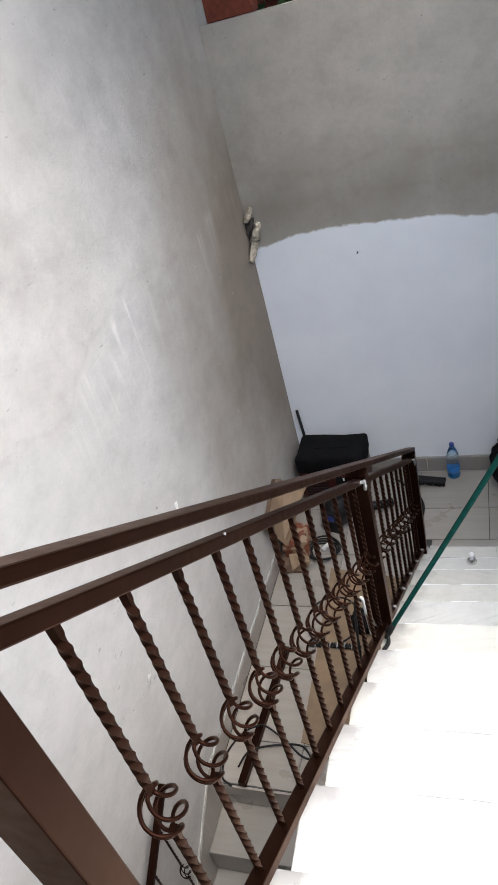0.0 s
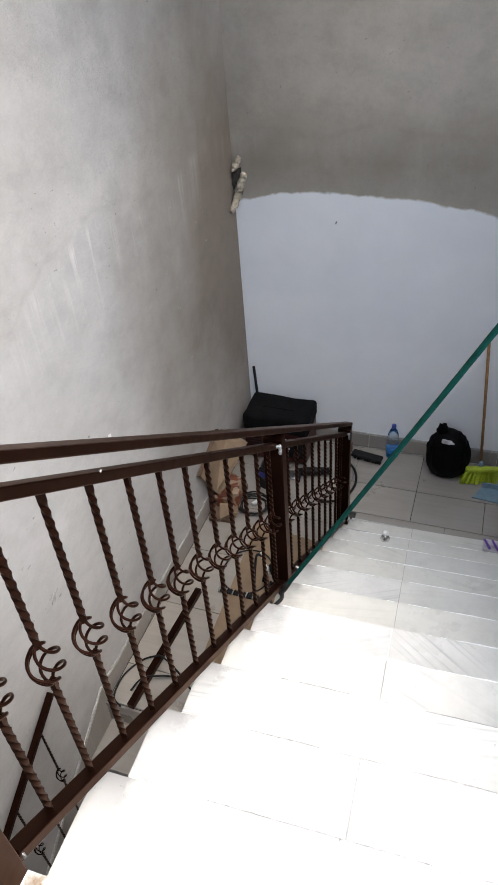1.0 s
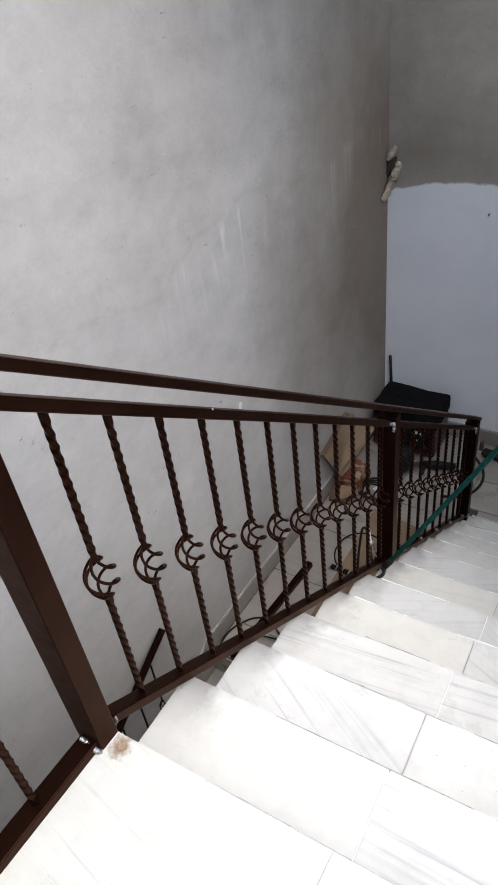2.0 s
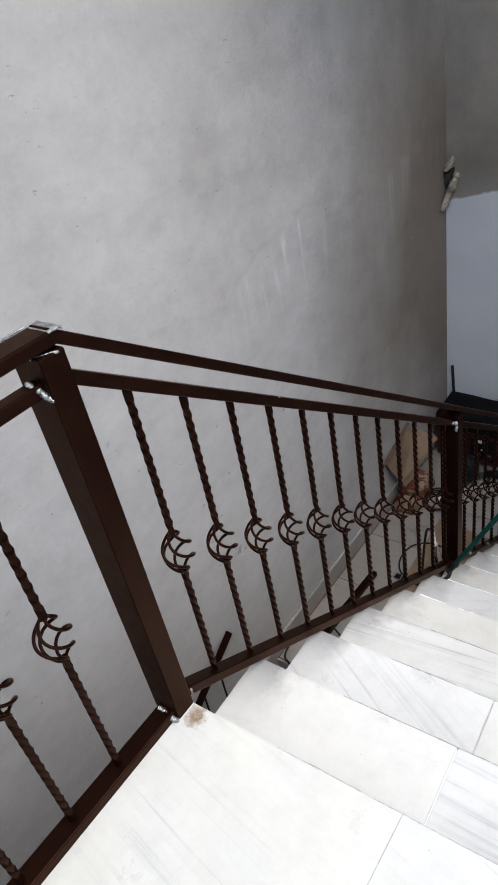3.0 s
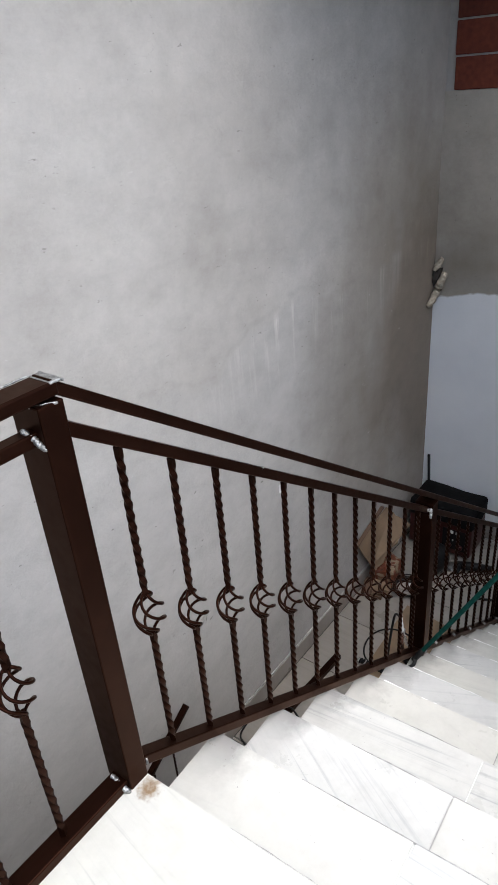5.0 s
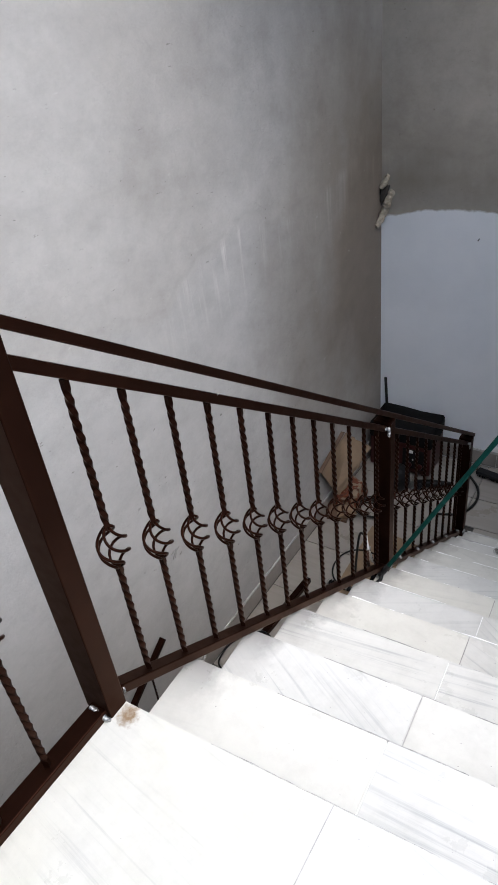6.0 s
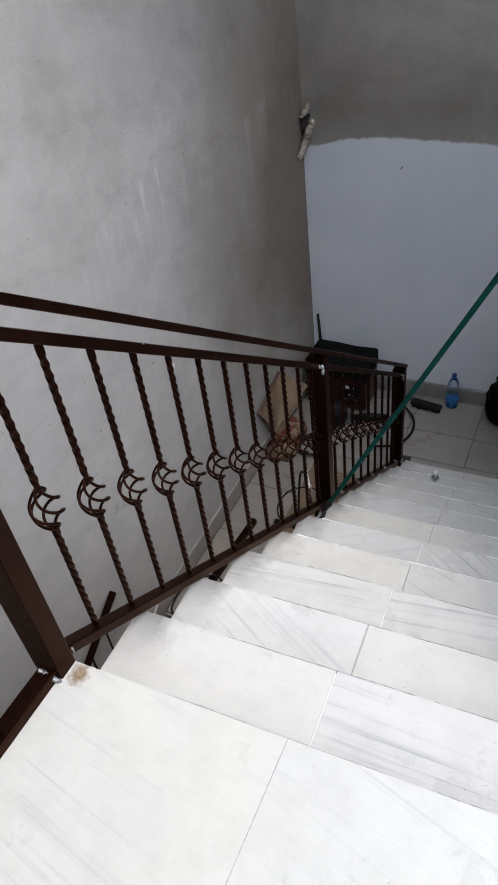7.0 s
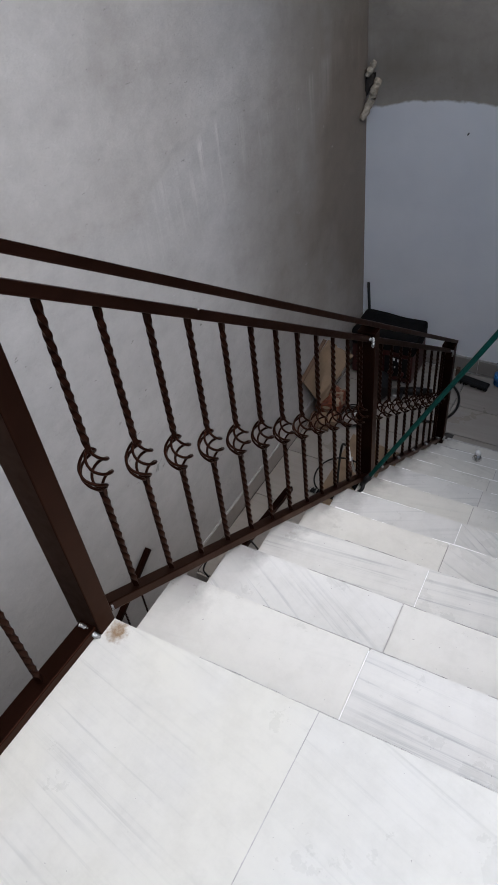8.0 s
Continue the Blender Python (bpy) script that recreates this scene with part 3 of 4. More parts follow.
def basket_mesh(height, squash=1.0):
    bm = bmesh.new()
    mid, half = height * 0.5, 0.056
    for q in range(4):
        pts = []
        for k in range(19):
            t = k / 18
            r = 0.005 + 0.032 * math.sin(math.pi * t) ** 0.8
            a = q * math.pi / 2 + 0.5 - 4.1 * t
            pts.append((r * math.cos(a), r * math.sin(a), mid - half + 2 * half * (t + 0.04 * math.sin(2 * math.pi * t))))
        tube(pts, 0.0036, 6, bm)
    return bm


railing = thing("stair_railing", "dark brown wrought iron stair railing with twisted balusters and baskets", "railing")
BAL_H = 0.80
bal_data = part("baluster", baluster_mesh(BAL_H), BROWN, railing)
basket_data = part("basket", basket_mesh(BAL_H), BROWN, bal_data)
basket_data["label"] = "cage of four spiral rods"


def put_baluster(y, z0, z1, turn, first=False):
    if first:
        ob, bk = bal_data, basket_data
    else:
        ob = new("baluster", bal_data.data)
        ob.parent = railing
        bk = new("basket", basket_data.data)
        bk["label"] = "cage of four spiral rods"
        bk.parent = ob
    ob.location = (RX, y, z0)
    ob.rotation_euler = (0, 0, turn)
    ob.scale = (1, 1, (z1 - z0) / BAL_H)
    return ob


YP = (-0.024, 1.685, 3.045)     # posts
PW, PX, PY = 0.05, 0.080, 0.053
rr = random.Random(2)
for k in range(12):
    y = 0.116 + 0.1338 * k
    put_baluster(y, foot_z(y) - 0.004, rail_z(y) - 0.10, rr.uniform(-0.12, 0.12), k == 0)
for k in range(9):
    y = 1.685 + 0.136 * (k + 1)
    put_baluster(y, foot_z(y) - 0.004, rail_z(y) - 0.10, rr.uniform(-0.12, 0.12))
for k in range(13):
    y = -0.221 - 0.14 * k
    put_baluster(y, 0.028, 0.905, rr.uniform(-0.12, 0.12))

part("post", bar((RX - 0.006, YP[0] - 0.005, 0.0), (RX - 0.006, YP[0] - 0.005, rail_z(0) - 0.022), PX, PY, 0.003, (0, 1, 0)), BROWN, railing)
part("post", bar((RX - 0.006, YP[1] - 0.005, -1.15), (RX - 0.006, YP[1] - 0.005, rail_z(YP[1]) - 0.034), PX, PY, 0.003, (0, 1, 0)), BROWN, railing)
part("post", bar((RX - 0.006, YP[2] - 0.005, foot_z(YP[2]) - 0.05), (RX - 0.006, YP[2] - 0.005, rail_z(YP[2]) - 0.034), PX, PY, 0.003, (0, 1, 0)), BROWN, railing)
part("handrail", bar((RX, -0.02, rail_z(-0.02) - 0.008), (RX, 3.13, rail_z(3.13) - 0.008), 0.05, 0.023, 0.004), BROWN, railing)
part("handrail", bar((RX, -0.004, 0.997), (RX, YS + 0.1, 0.997), 0.058, 0.026, 0.004), BROWN, railing)
for a, c in ((YP[0] + PW / 2, YP[1] - PW / 2), (YP[1] + PW / 2, YP[2] - PW / 2)):
    part("under_rail", bar((RX, a, rail_z(a) - 0.085), (RX, c, rail_z(c) - 0.085), 0.03, 0.026, 0.003), BROWN, railing)
    part("bottom_rail", bar((RX, a, foot_z(a) - 0.016), (RX, c, foot_z(c) - 0.016), 0.038, 0.028, 0.003), BROWN, railing)
part("under_rail", bar((RX, YP[0] - PW / 2, 0.92), (RX, YS + 0.1, 0.92), 0.03, 0.026, 0.003), BROWN, railing)
part("bottom_rail", bar((RX, YP[0] - PW / 2, 0.014), (RX, YS + 0.1, 0.014), 0.048, 0.028, 0.003), BROWN, railing)

# railing of the flight below
low_rail = thing("lower_railing", "brown iron railing of the flight below, by the wall", "railing")
LX = XW + 0.06
part("handrail", bar((LX, 1.03, -1.47), (LX, -0.9, -1.47 - 1.93 * 0.64), 0.032, 0.026, 0.003), BROWN, low_rail)
for k in range(12):
    y = 0.885 - 0.145 * k
    z1 = -1.48 - (1.03 - y) * 0.64
    ob = new("baluster", bal_data.data)
    ob.parent = low_rail
    ob.location, ob.scale = (LX, y, z1 - 0.86), (0.7, 0.7, 0.86 / BAL_H)
    bk = new("basket", basket_data.data)
    bk.parent = ob

# ---- welds and loose things on the stairs ----
def weld(points, r, seed):
    """Bright weld beads; a jump between the points starts a new bead."""
    runs = [[Vector(points[0])]]
    for p in points[1:]:
        p = Vector(p)
        if (p - runs[-1][-1]).length > 0.03:
            runs.append([])
        runs[-1].append(p)
    for j, run in enumerate(runs):
        if len(run) == 1:
            run.append(run[0] + Vector((0.004, 0.004, 0.002)))
        d0, d1 = (run[0] - run[1]).normalized(), (run[-1] - run[-2]).normalized()
        line = curve_pts([run[0] + d0 * r] + run + [run[-1] + d1 * r], 5)
        n = len(line) - 1
        rad = [r * (0.25 + 0.75 * math.sin(math.pi * k / n) ** 0.4) * (1 + 0.15 * math.sin(k * 1.9 + seed)) for k in range(n + 1)]
        bm = tube(line, rad, 10)
        for v in bm.verts:
            v.co += r * 0.4 * noise.noise_vector(v.co * 90 + Vector((seed + j, 0, 0)))
        part("weld", bm, STEEL, railing, "bright bare weld seam")


y0 = YP[0]
weld([(RX + 0.002 + 0.006 * k, y0 - 0.046 + 0.004 * k, 0.936 - 0.008 * k) for k in range(5)], 0.007, 1)
weld([(RX + 0.012 * k - 0.012, y0 - 0.043, 0.026 - 0.004 * k) for k in range(4)] + [(RX + 0.028, y0 - 0.039, 0.005)], 0.008, 3)
part("ground_seam", bar((RX - 0.029, -0.006, 1.0085), (RX + 0.029, -0.006, 1.0085), 0.026, 0.006, 0.0025), STEEL, railing, "ground bare metal mitre")
weld([(RX - 0.030 + 0.010 * k, 0.006, 1.0075) for k in range(7)], 0.0035, 5)
weld([(RX - 0.034, -0.02 - 0.022 * k, 1.009) for k in range(5)], 0.002, 6)
weld([(RX + 0.010 + 0.006 * k, y0 - 0.03 + 0.009 * k, rail_z(0) - 0.024) for k in range(5)], 0.003, 7)
weld([(RX + 0.018, y0 + 0.036, 0.012 + 0.006 * k) for k in range(3)], 0.004, 9)
for p in YP[1:]:
    weld([(RX + 0.005 + 0.006 * k, p - 0.042, rail_z(p) - 0.06 + 0.002 * k) for k in range(5)] + [(RX + 0.03, p - 0.041, rail_z(p) - 0.068 - 0.007 * k) for k in range(4)], 0.007, 11 + p)
    weld([(RX - 0.005 + 0.009 * k, p + 0.0, foot_z(p) + 0.01) for k in range(4)] + [(RX + 0.037, p - 0.03 + 0.01 * k, foot_z(p) + 0.012) for k in range(3)], 0.008, 14 + p)
for k in range(0, 9, 2):
    y = 1.685 + 0.136 * (k + 1)
    weld([(RX + 0.02, y + 0.03, foot_z(y + 0.03) + 0.004), (RX + 0.014, y + 0.036, foot_z(y + 0.03) + 0.002)], 0.008, 30 + k)
weld([(RX + 0.012, 0.545 + 0.006 * k, rail_z(0.545) - 0.073) for k in range(2)], 0.003, 41)

# green hose that runs from the foot of the middle post up to the east wall
hose = thing("green_hose", "taut green rubber hose tied to the railing foot", "hose")
h0 = Vector((-0.015, 1.60, -1.045))
hd = Vector((0.4943, -0.0279, 1.0))
hp = []
for k in range(31):
    s = k / 30 * 2.58
    p = h0 + hd * s
    p.z -= 0.012 * math.sin(math.pi * k / 30)
    hp.append(p)
part("hose", tube(hp, 0.0105, 10), GREEN, hose)
part("tape_wrap", tube([h0 + hd * -0.02, h0 + hd * 0.02, h0 + hd * 0.07], [0.013, 0.015, 0.012], 10), RUBBER, hose, "black tape round the hose end")
part("tail", tube(curve_pts([h0, h0 + Vector((0.004, -0.035, -0.015)), h0 + Vector((-0.01, -0.09, 0.0))]), 0.009, 8), RUBBER, hose, "black hose tail")

# earth clamp of the welder, hung on the lower rail
clamp = thing("earth_clamp", "steel welding earth clamp gripping the lower rail", "clamp")
cy = 1.56
cz = foot_z(cy)
part("jaw", bar((RX - 0.03, cy - 0.012, cz - 0.01), (RX - 0.042, cy + 0.012, cz + 0.10), 0.022, 0.006, 0.002), CHROME, clamp)
part("jaw", bar((RX - 0.03, cy + 0.05, cz - 0.03), (RX - 0.042, cy + 0.016, cz + 0.10), 0.022, 0.006, 0.002), CHROME, clamp)
part("handle", bar((RX - 0.042, cy + 0.012, cz + 0.09), (RX - 0.05, cy + 0.004, cz + 0.20), 0.024, 0.012, 0.004), OFFWHITE, clamp, "worn pale grip")
part("spring", lathe([(0.004, -0.014), (0.010, -0.012), (0.010, 0.012), (0.004, 0.014)], 12, None, Matrix.Translation((RX - 0.042, cy + 0.014, cz + 0.095)) @ Matrix.Rotation(radians(90), 4, "Y")), STEEL, clamp)
part("cable", tube(curve_pts([(RX - 0.05, cy + 0.0, cz + 0.19), (RX - 0.09, cy + 0.02, cz + 0.13), (RX - 0.12, cy + 0.03, cz - 0.25), (RX - 0.2, cy + 0.3, ZL + 0.3), (-0.38, 2.4, ZL + 0.01), (-0.5, 2.62, ZL + 0.008)]), 0.006, 8), RUBBER, clamp, "black welding cable")

# small steel stop with a white cap on a step edge
stop = thing("door_stop", "small steel stop with a white cap on a marble step", "door stop")
sm = Matrix.Translation((0.292, 2.775, -10 * RISE))
part("base", lathe([(0.030, 0.0), (0.031, 0.006), (0.020, 0.018), (0.014, 0.04)], 20, None, sm), CHROME, stop)
part("cap", lathe([(0.015, 0.04), (0.019, 0.044), (0.020, 0.058), (0.015, 0.066), (0.004, 0.068)], 20, None, sm), OFFWHITE, stop, "white plastic cap")

# crumpled purple and white wrapper on a low step
wrap = bmesh.new()
g = [[None] * 9 for _ in range(7)]
for i in range(7):
    for j in range(9):
        p = Vector((0.90 + 0.025 * i, 3.00 + 0.0135 * j, -11 * RISE + 0.010))
        p.z += 0.012 * abs(noise.noise(Vector((i * 0.6, j * 0.5, 3)))) + 0.002
        g[i][j] = wrap.verts.new(p)
for i in range(6):
    for j in range(8):
        wrap.faces.new((g[i][j], g[i + 1][j], g[i + 1][j + 1], g[i][j + 1]))
bmesh.ops.solidify(wrap, geom=wrap.faces[:], thickness=0.006)
packet = thing("wrapper", "crumpled white packet with purple stripes on a step", "wrapper")
part("sheet", wrap, PAPER, packet)
for x in (0.0, 0.05):
    part("stripe", bar((0.905 + x, 3.095, -11 * RISE + 0.024), (0.945 + x, 3.01, -11 * RISE + 0.024), 0.016, 0.003, 0.001), PURPLE, packet, "purple printed stripe")

# ---- things on the lower landing ----
# water bottle
bottle = thing("water_bottle", "clear plastic water bottle with blue label and cap on the tiles", "bottle", at=Matrix.Translation((0.14, 4.06, ZL)) @ Matrix.Diagonal((1.15, 1.15, 1.0, 1.0)))
part("body", lathe([(0.030, 0.0), (0.040, 0.004), (0.043, 0.02), (0.041, 0.035), (0.043, 0.05), (0.042, 0.11), (0.038, 0.125), (0.042, 0.14), (0.041, 0.20), (0.036, 0.235), (0.022, 0.275), (0.014, 0.292), (0.0135, 0.305), (0.011, 0.306)], 28), PET, bottle)
part("water", lathe([(0.002, 0.003), (0.037, 0.006), (0.040, 0.02), (0.039, 0.05), (0.039, 0.10), (0.002, 0.101)], 24), simple("blue water", (0.05, 0.24, 0.55), 0.15, 0, 0.3, 40), bottle, "blue tinted contents")
part("label_band", lathe([(0.0425, 0.055), (0.0438, 0.056), (0.0438, 0.108), (0.0425, 0.109)], 28), BLUELABEL, bottle, "blue paper band")
part("cap", lathe([(0.0155, 0.294), (0.0165, 0.296), (0.0165, 0.318), (0.014, 0.322), (0.003, 0.322)], 20), BLUECAP, bottle, "dark blue screw cap")

# black rubbish bag
bag = thing("rubbish_bag", "full black plastic bag with white paper poking out", "rubbish bag")
bm = bmesh.new()
for v in bmesh.ops.create_icosphere(bm, subdivisions=5, radius=1)["verts"]:
    p = v.co.copy()
    up = p.z
    crease = 0.012 * noise.noise(Vector((p.x * 3.5, p.y * 3.5, p.z * 1.3))) + 0.009 * noise.noise(Vector((p.x * 10, p.y * 10, p.z * 3)))
    flat = math.hypot(p.x, p.y)
    grow = (flat ** 0.55 / flat) if flat > 1e-4 else 1.0
    r = (0.160 + crease) * grow * (1.0 - 0.30 * max(0.0, up) ** 2)
    h = 0.205 + 0.205 * math.copysign(abs(up) ** 0.75, up) + 0.012 * noise.noise(p * 6)
    v.co = Vector((0.578 + p.x * r, 3.955 + p.y * r * 0.75, ZL + max(0.002, h)))
smooth(part("sack", bm, BAG, bag))
bm = bmesh.new()
blob(bm, Matrix.LocRotScale((0.520, 3.95, ZL + 0.405), Euler((0.2, -0.25, 0.3)), (0.045, 0.028, 0.085)), 0.5, 3, 3)
blob(bm, Matrix.LocRotScale((0.585, 3.96, ZL + 0.385), Euler((0.2, 0.3, 0.1)), (0.07, 0.05, 0.03)), 0.5, 7, 3)
smooth(part("tied_neck", bm, BAG, bag))
bm = bmesh.new()
blob(bm, Matrix.LocRotScale((0.565, 3.868, ZL + 0.365), Euler((0.5, 0.5, 0.2)), (0.045, 0.012, 0.035)), 0.7, 5, 3)
part("paper_scrap", bm, PAPER, bag, "white crumpled paper")

# broom
broom = thing("broom", "broom with lime bristles and a wooden stick against the wall", "broom")
bx, by = 0.865, 3.93
part("stick", tube([(0.832, by + 0.03, ZL + 0.10), (0.786, 4.09, ZL + 0.62), (0.740, 4.125, ZL + 1.15)], 0.011, 10), WOOD, broom, "varnished wooden stick")
part("head", bar((bx - 0.14, by - 0.02, ZL + 0.105), (bx + 0.14, by + 0.03, ZL + 0.115), 0.05, 0.035, 0.012), LIME, broom, "lime plastic head")
part("socket", lathe([(0.018, 0.0), (0.019, 0.02), (0.014, 0.06)], 14, None, Matrix.Translation((0.832, by + 0.03, ZL + 0.10))), BLUEGREY, broom)
bm = bmesh.new()
rng = random.Random(8)
for k in range(420):
    u, w = rng.uniform(-1, 1), rng.uniform(-1, 1)
    top = Vector((bx + 0.135 * u, by + 0.005 + 0.025 * u + 0.022 * w, ZL + 0.095))
    end = Vector((bx - 0.01 + 0.165 * u, by - 0.015 + 0.03 * u + 0.05 * w, ZL + 0.004 + rng.random() * 0.01))
    d = Vector((rng.uniform(-1, 1), rng.uniform(-1, 1), 0)).normalized() * 0.0035
    a, b2, c, e = (bm.verts.new(q) for q in (top - d, top + d, end + d * 1.4, end - d * 1.4))
    bm.faces.new((a, b2, c, e))
tuft = part("bristles", bm, LIME, broom, "splayed lime green bristles")
tuft["kind"] = "stuff"

# dustpan lying on the tiles
pan = thing("dustpan", "blue-grey plastic dustpan lying on the floor tiles", "dustpan")
px, py = 0.80, 3.70
part("tray", prism([(px, py + 0.01), (px + 0.06, py + 0.14), (px + 0.30, py + 0.14), (px + 0.32, py - 0.02)], "z", ZL + 0.001, ZL + 0.010), BLUEGREY, pan)
part("back_wall", bar((px + 0.06, py + 0.142, ZL + 0.03), (px + 0.30, py + 0.142, ZL + 0.03), 0.008, 0.058, 0.003), BLUEGREY, pan)
part("side_wall", bar((px + 0.31, py - 0.02, ZL + 0.022), (px + 0.30, py + 0.14, ZL + 0.03), 0.006, 0.04, 0.002), BLUEGREY, pan)
part("handle", bar((px + 0.18, py + 0.14, ZL + 0.05), (px + 0.19, py + 0.26, ZL + 0.06), 0.03, 0.018, 0.006), BLUEGREY, pan)

# long black brush block near the end wall
brush = thing("brush", "long black scrubbing brush lying on the tiles", "brush")
part("back", bar((-0.172, 3.985, ZL + 0.040), (0.078, 3.94, ZL + 0.040), 0.075, 0.03, 0.008), BLACK, brush)
bm = bmesh.new()
for k in range(160):
    u, w = rng.random(), rng.uniform(-1, 1)
    p = Vector((-0.16 + 0.23 * u, 3.984 - 0.043 * u + 0.028 * w, ZL + 0.033))
    q = p + Vector((rng.uniform(-0.006, 0.006), rng.uniform(-0.012, 0.012), -0.031))
    d = Vector((0.003, 0.001, 0))
    bm.faces.new([bm.verts.new(v) for v in (p - d, p + d, q + d, q - d)])
tuft = part("bristles", bm, FABRIC, brush)
tuft["kind"] = "stuff"
tagged(part("wood_block", box(-0.215, 4.03, ZL, -0.185, 4.06, ZL + 0.085, 0.003), CARTON_DARK), "small dark wooden block standing on the tiles", "block")

# welding machine: red box under a black top, in the corner
welder = thing("welding_machine", "red welding machine with a black top cover in the corner", "welding machine")
wx0, wx1, wy0, wy1 = -1.03, -0.49, 3.74, 4.08
part("case", box(wx0 + 0.01, wy0 + 0.01, ZL + 0.03, wx1 - 0.01, wy1 - 0.01, ZL + 0.315, 0.012), RED, welder)
bm = box(wx0, wy0, ZL + 0.30, wx1, wy1, ZL + 0.455, 0.03, 3)
bmesh.ops.subdivide_edges(bm, edges=bm.edges[:], cuts=2, use_grid_fill=True)
for v in bm.verts:
    v.co += Vector((0, 0, 0.026 * noise.noise(v.co * 11))) + 0.006 * Vector((noise.noise(v.co * 14), noise.noise(v.co * 14 + Vector((5, 0, 0))), 0))
smooth(part("top_cover", bm, FABRIC, welder, "black padded cover"))
for x in (wx0 + 0.05, wx1 - 0.09):
    part("foot", box(x, wy0 + 0.04, ZL, x + 0.04, wy1 - 0.04, ZL + 0.03, 0.006), RUBBER, welder)
part("front_plate", box(wx0 + 0.30, wy0 + 0.003, ZL + 0.08, wx1 - 0.04, wy0 + 0.012, ZL + 0.27, 0.004), BLACK, welder)
part("sticker", box(wx0 + 0.36, wy0 - 0.001, ZL + 0.235, wx0 + 0.39, wy0 + 0.004, ZL + 0.262), OFFWHITE, welder, "small white label")
part("sticker", box(wx0 + 0.41, wy0 - 0.001, ZL + 0.232, wx0 + 0.43, wy0 + 0.004, ZL + 0.255), OFFWHITE, welder, "small white label")
part("sticker", box(wx0 + 0.385, wy0 - 0.001, ZL + 0.165, wx0 + 0.395, wy0 + 0.004, ZL + 0.18), OFFWHITE, welder, "small white label")
for k in range(2):
    part("knob", lathe([(0.024, 0.0), (0.024, 0.02), (0.018, 0.026)], 16, None, Matrix.Translation((wx0 + 0.36 + 0.09 * k, wy0 + 0.004, ZL + 0.12)) @ Matrix.Rotation(radians(90), 4, "X")), RED, welder)
for k in range(6):
    part("vent_slot", box(wx0 + 0.05, wy0 + 0.006, ZL + 0.09 + 0.028 * k, wx0 + 0.24, wy0 + 0.014, ZL + 0.10 + 0.028 * k), BLACK, welder)
part("handle", tube(curve_pts([(wx0 + 0.14, 3.88, ZL + 0.445), (wx0 + 0.16, 3.88, ZL + 0.456), (wx1 - 0.16, 3.88, ZL + 0.456), (wx1 - 0.14, 3.88, ZL + 0.445)]), 0.009, 8), FABRIC, welder)

pole = thing("iron_rod", "thin black iron rod leaning in the wall corner", "rod")
part("rod", tube([(-0.985, 4.085, ZL), (-1.035, 4.115, -1.49)], 0.012, 10), BLACK, pole)

# welding helmet
helm = thing("welding_helmet", "black welding helmet with a violet visor on the floor", "helmet", at=Matrix.Translation((-0.70, 3.52, ZL)) @ Matrix.Rotation(radians(-20), 4, "Z"))
bm = bmesh.new()
for v in bmesh.ops.create_icosphere(bm, subdivisions=4, radius=1)["verts"]:
    p = v.co
    f = 1.0 if p.y > -0.2 else 0.92
    v.co = Vector((p.x * 0.115 * f, p.y * 0.125, 0.125 + p.z * (0.125 if p.z > 0 else 0.122)))
smooth(part("shell", bm, BLACK, helm))
part("visor_frame", box(-0.062, -0.135, 0.125, 0.062, -0.09, 0.195, 0.008), BLACK, helm)
part("visor", box(-0.05, -0.139, 0.135, 0.05, -0.13, 0.185, 0.002), VISOR, helm, "violet tinted glass")
part("chin_guard", prism([(-0.075, -0.12), (0.075, -0.12), (0.055, -0.05), (-0.055, -0.05)], "z", 0.002, 0.10), BLACK, helm)

# coil of welding cable
coil = thing("cable_coil", "loose coil of dark welding cable on the floor", "cable")
for s in range(4):
    rng2 = random.Random(20 + s)
    pts = []
    for k in range(41):
        a = 2 * math.pi * k / 40
        r = 0.095 + 0.012 * s + 0.012 * noise.noise(Vector((math.cos(a), math.sin(a), s * 2.0)))
        pts.append((-0.77 + r * math.cos(a) + rng2.uniform(-0.002, 0.002), 3.20 + r * 0.9 * math.sin(a), ZL + 0.008 + 0.011 * s + 0.006 * math.sin(3 * a + s)))
    part("loop", tube(pts, 0.0065, 8), RUBBER, coil)
part("end_clip", bar((-0.80, 3.10, ZL + 0.012), (-0.73, 3.115, ZL + 0.016), 0.02, 0.014, 0.003), CHROME, coil, "bright cable lug")
part("end_clip", bar((-0.78, 3.20, ZL + 0.02), (-0.74, 3.25, ZL + 0.03), 0.03, 0.02, 0.004), OFFWHITE, coil, "pale plug")

# cartons leaning on the plastered wall
carton = thing("torn_carton", "torn brown carton sheet leaning on the plaster wall", "carton")
A, Bc, C, D = Vector((-1.06, 2.93, -1.68)), Vector((-1.0, 3.10, -2.02)), Vector((-0.88, 3.44, -1.74)), Vector((-1.06, 3.38, -1.60))
bm = bmesh.new()
outline = []
for p, q, rag in ((A, Bc, 0.0), (Bc, C, 0.022), (C, D, 0.012), (D, A, 0.0)):
    for k in range(10):
        w = p.lerp(q, k / 10)
        w += rag * (2 * random.random() - 1) * (C - A).normalized() + (rag * 0.6 * (2 * random.random() - 1)) * (D - Bc).normalized()
        outline.append(w)
nrm = (Bc - A).cross(D - A).normalized()
f1 = [bm.verts.new(p) for p in outline]
f2 = [bm.verts.new(p + nrm * 0.005) for p in outline]
bm.faces.new(f1)
bm.faces.new(f2)
for k in range(len(f1)):
    bm.faces.new((f1[k - 1], f1[k], f2[k], f2[k - 1]))
bmesh.ops.recalc_face_normals(bm, faces=bm.faces[:])
part("sheet", bm, CARTON, carton)
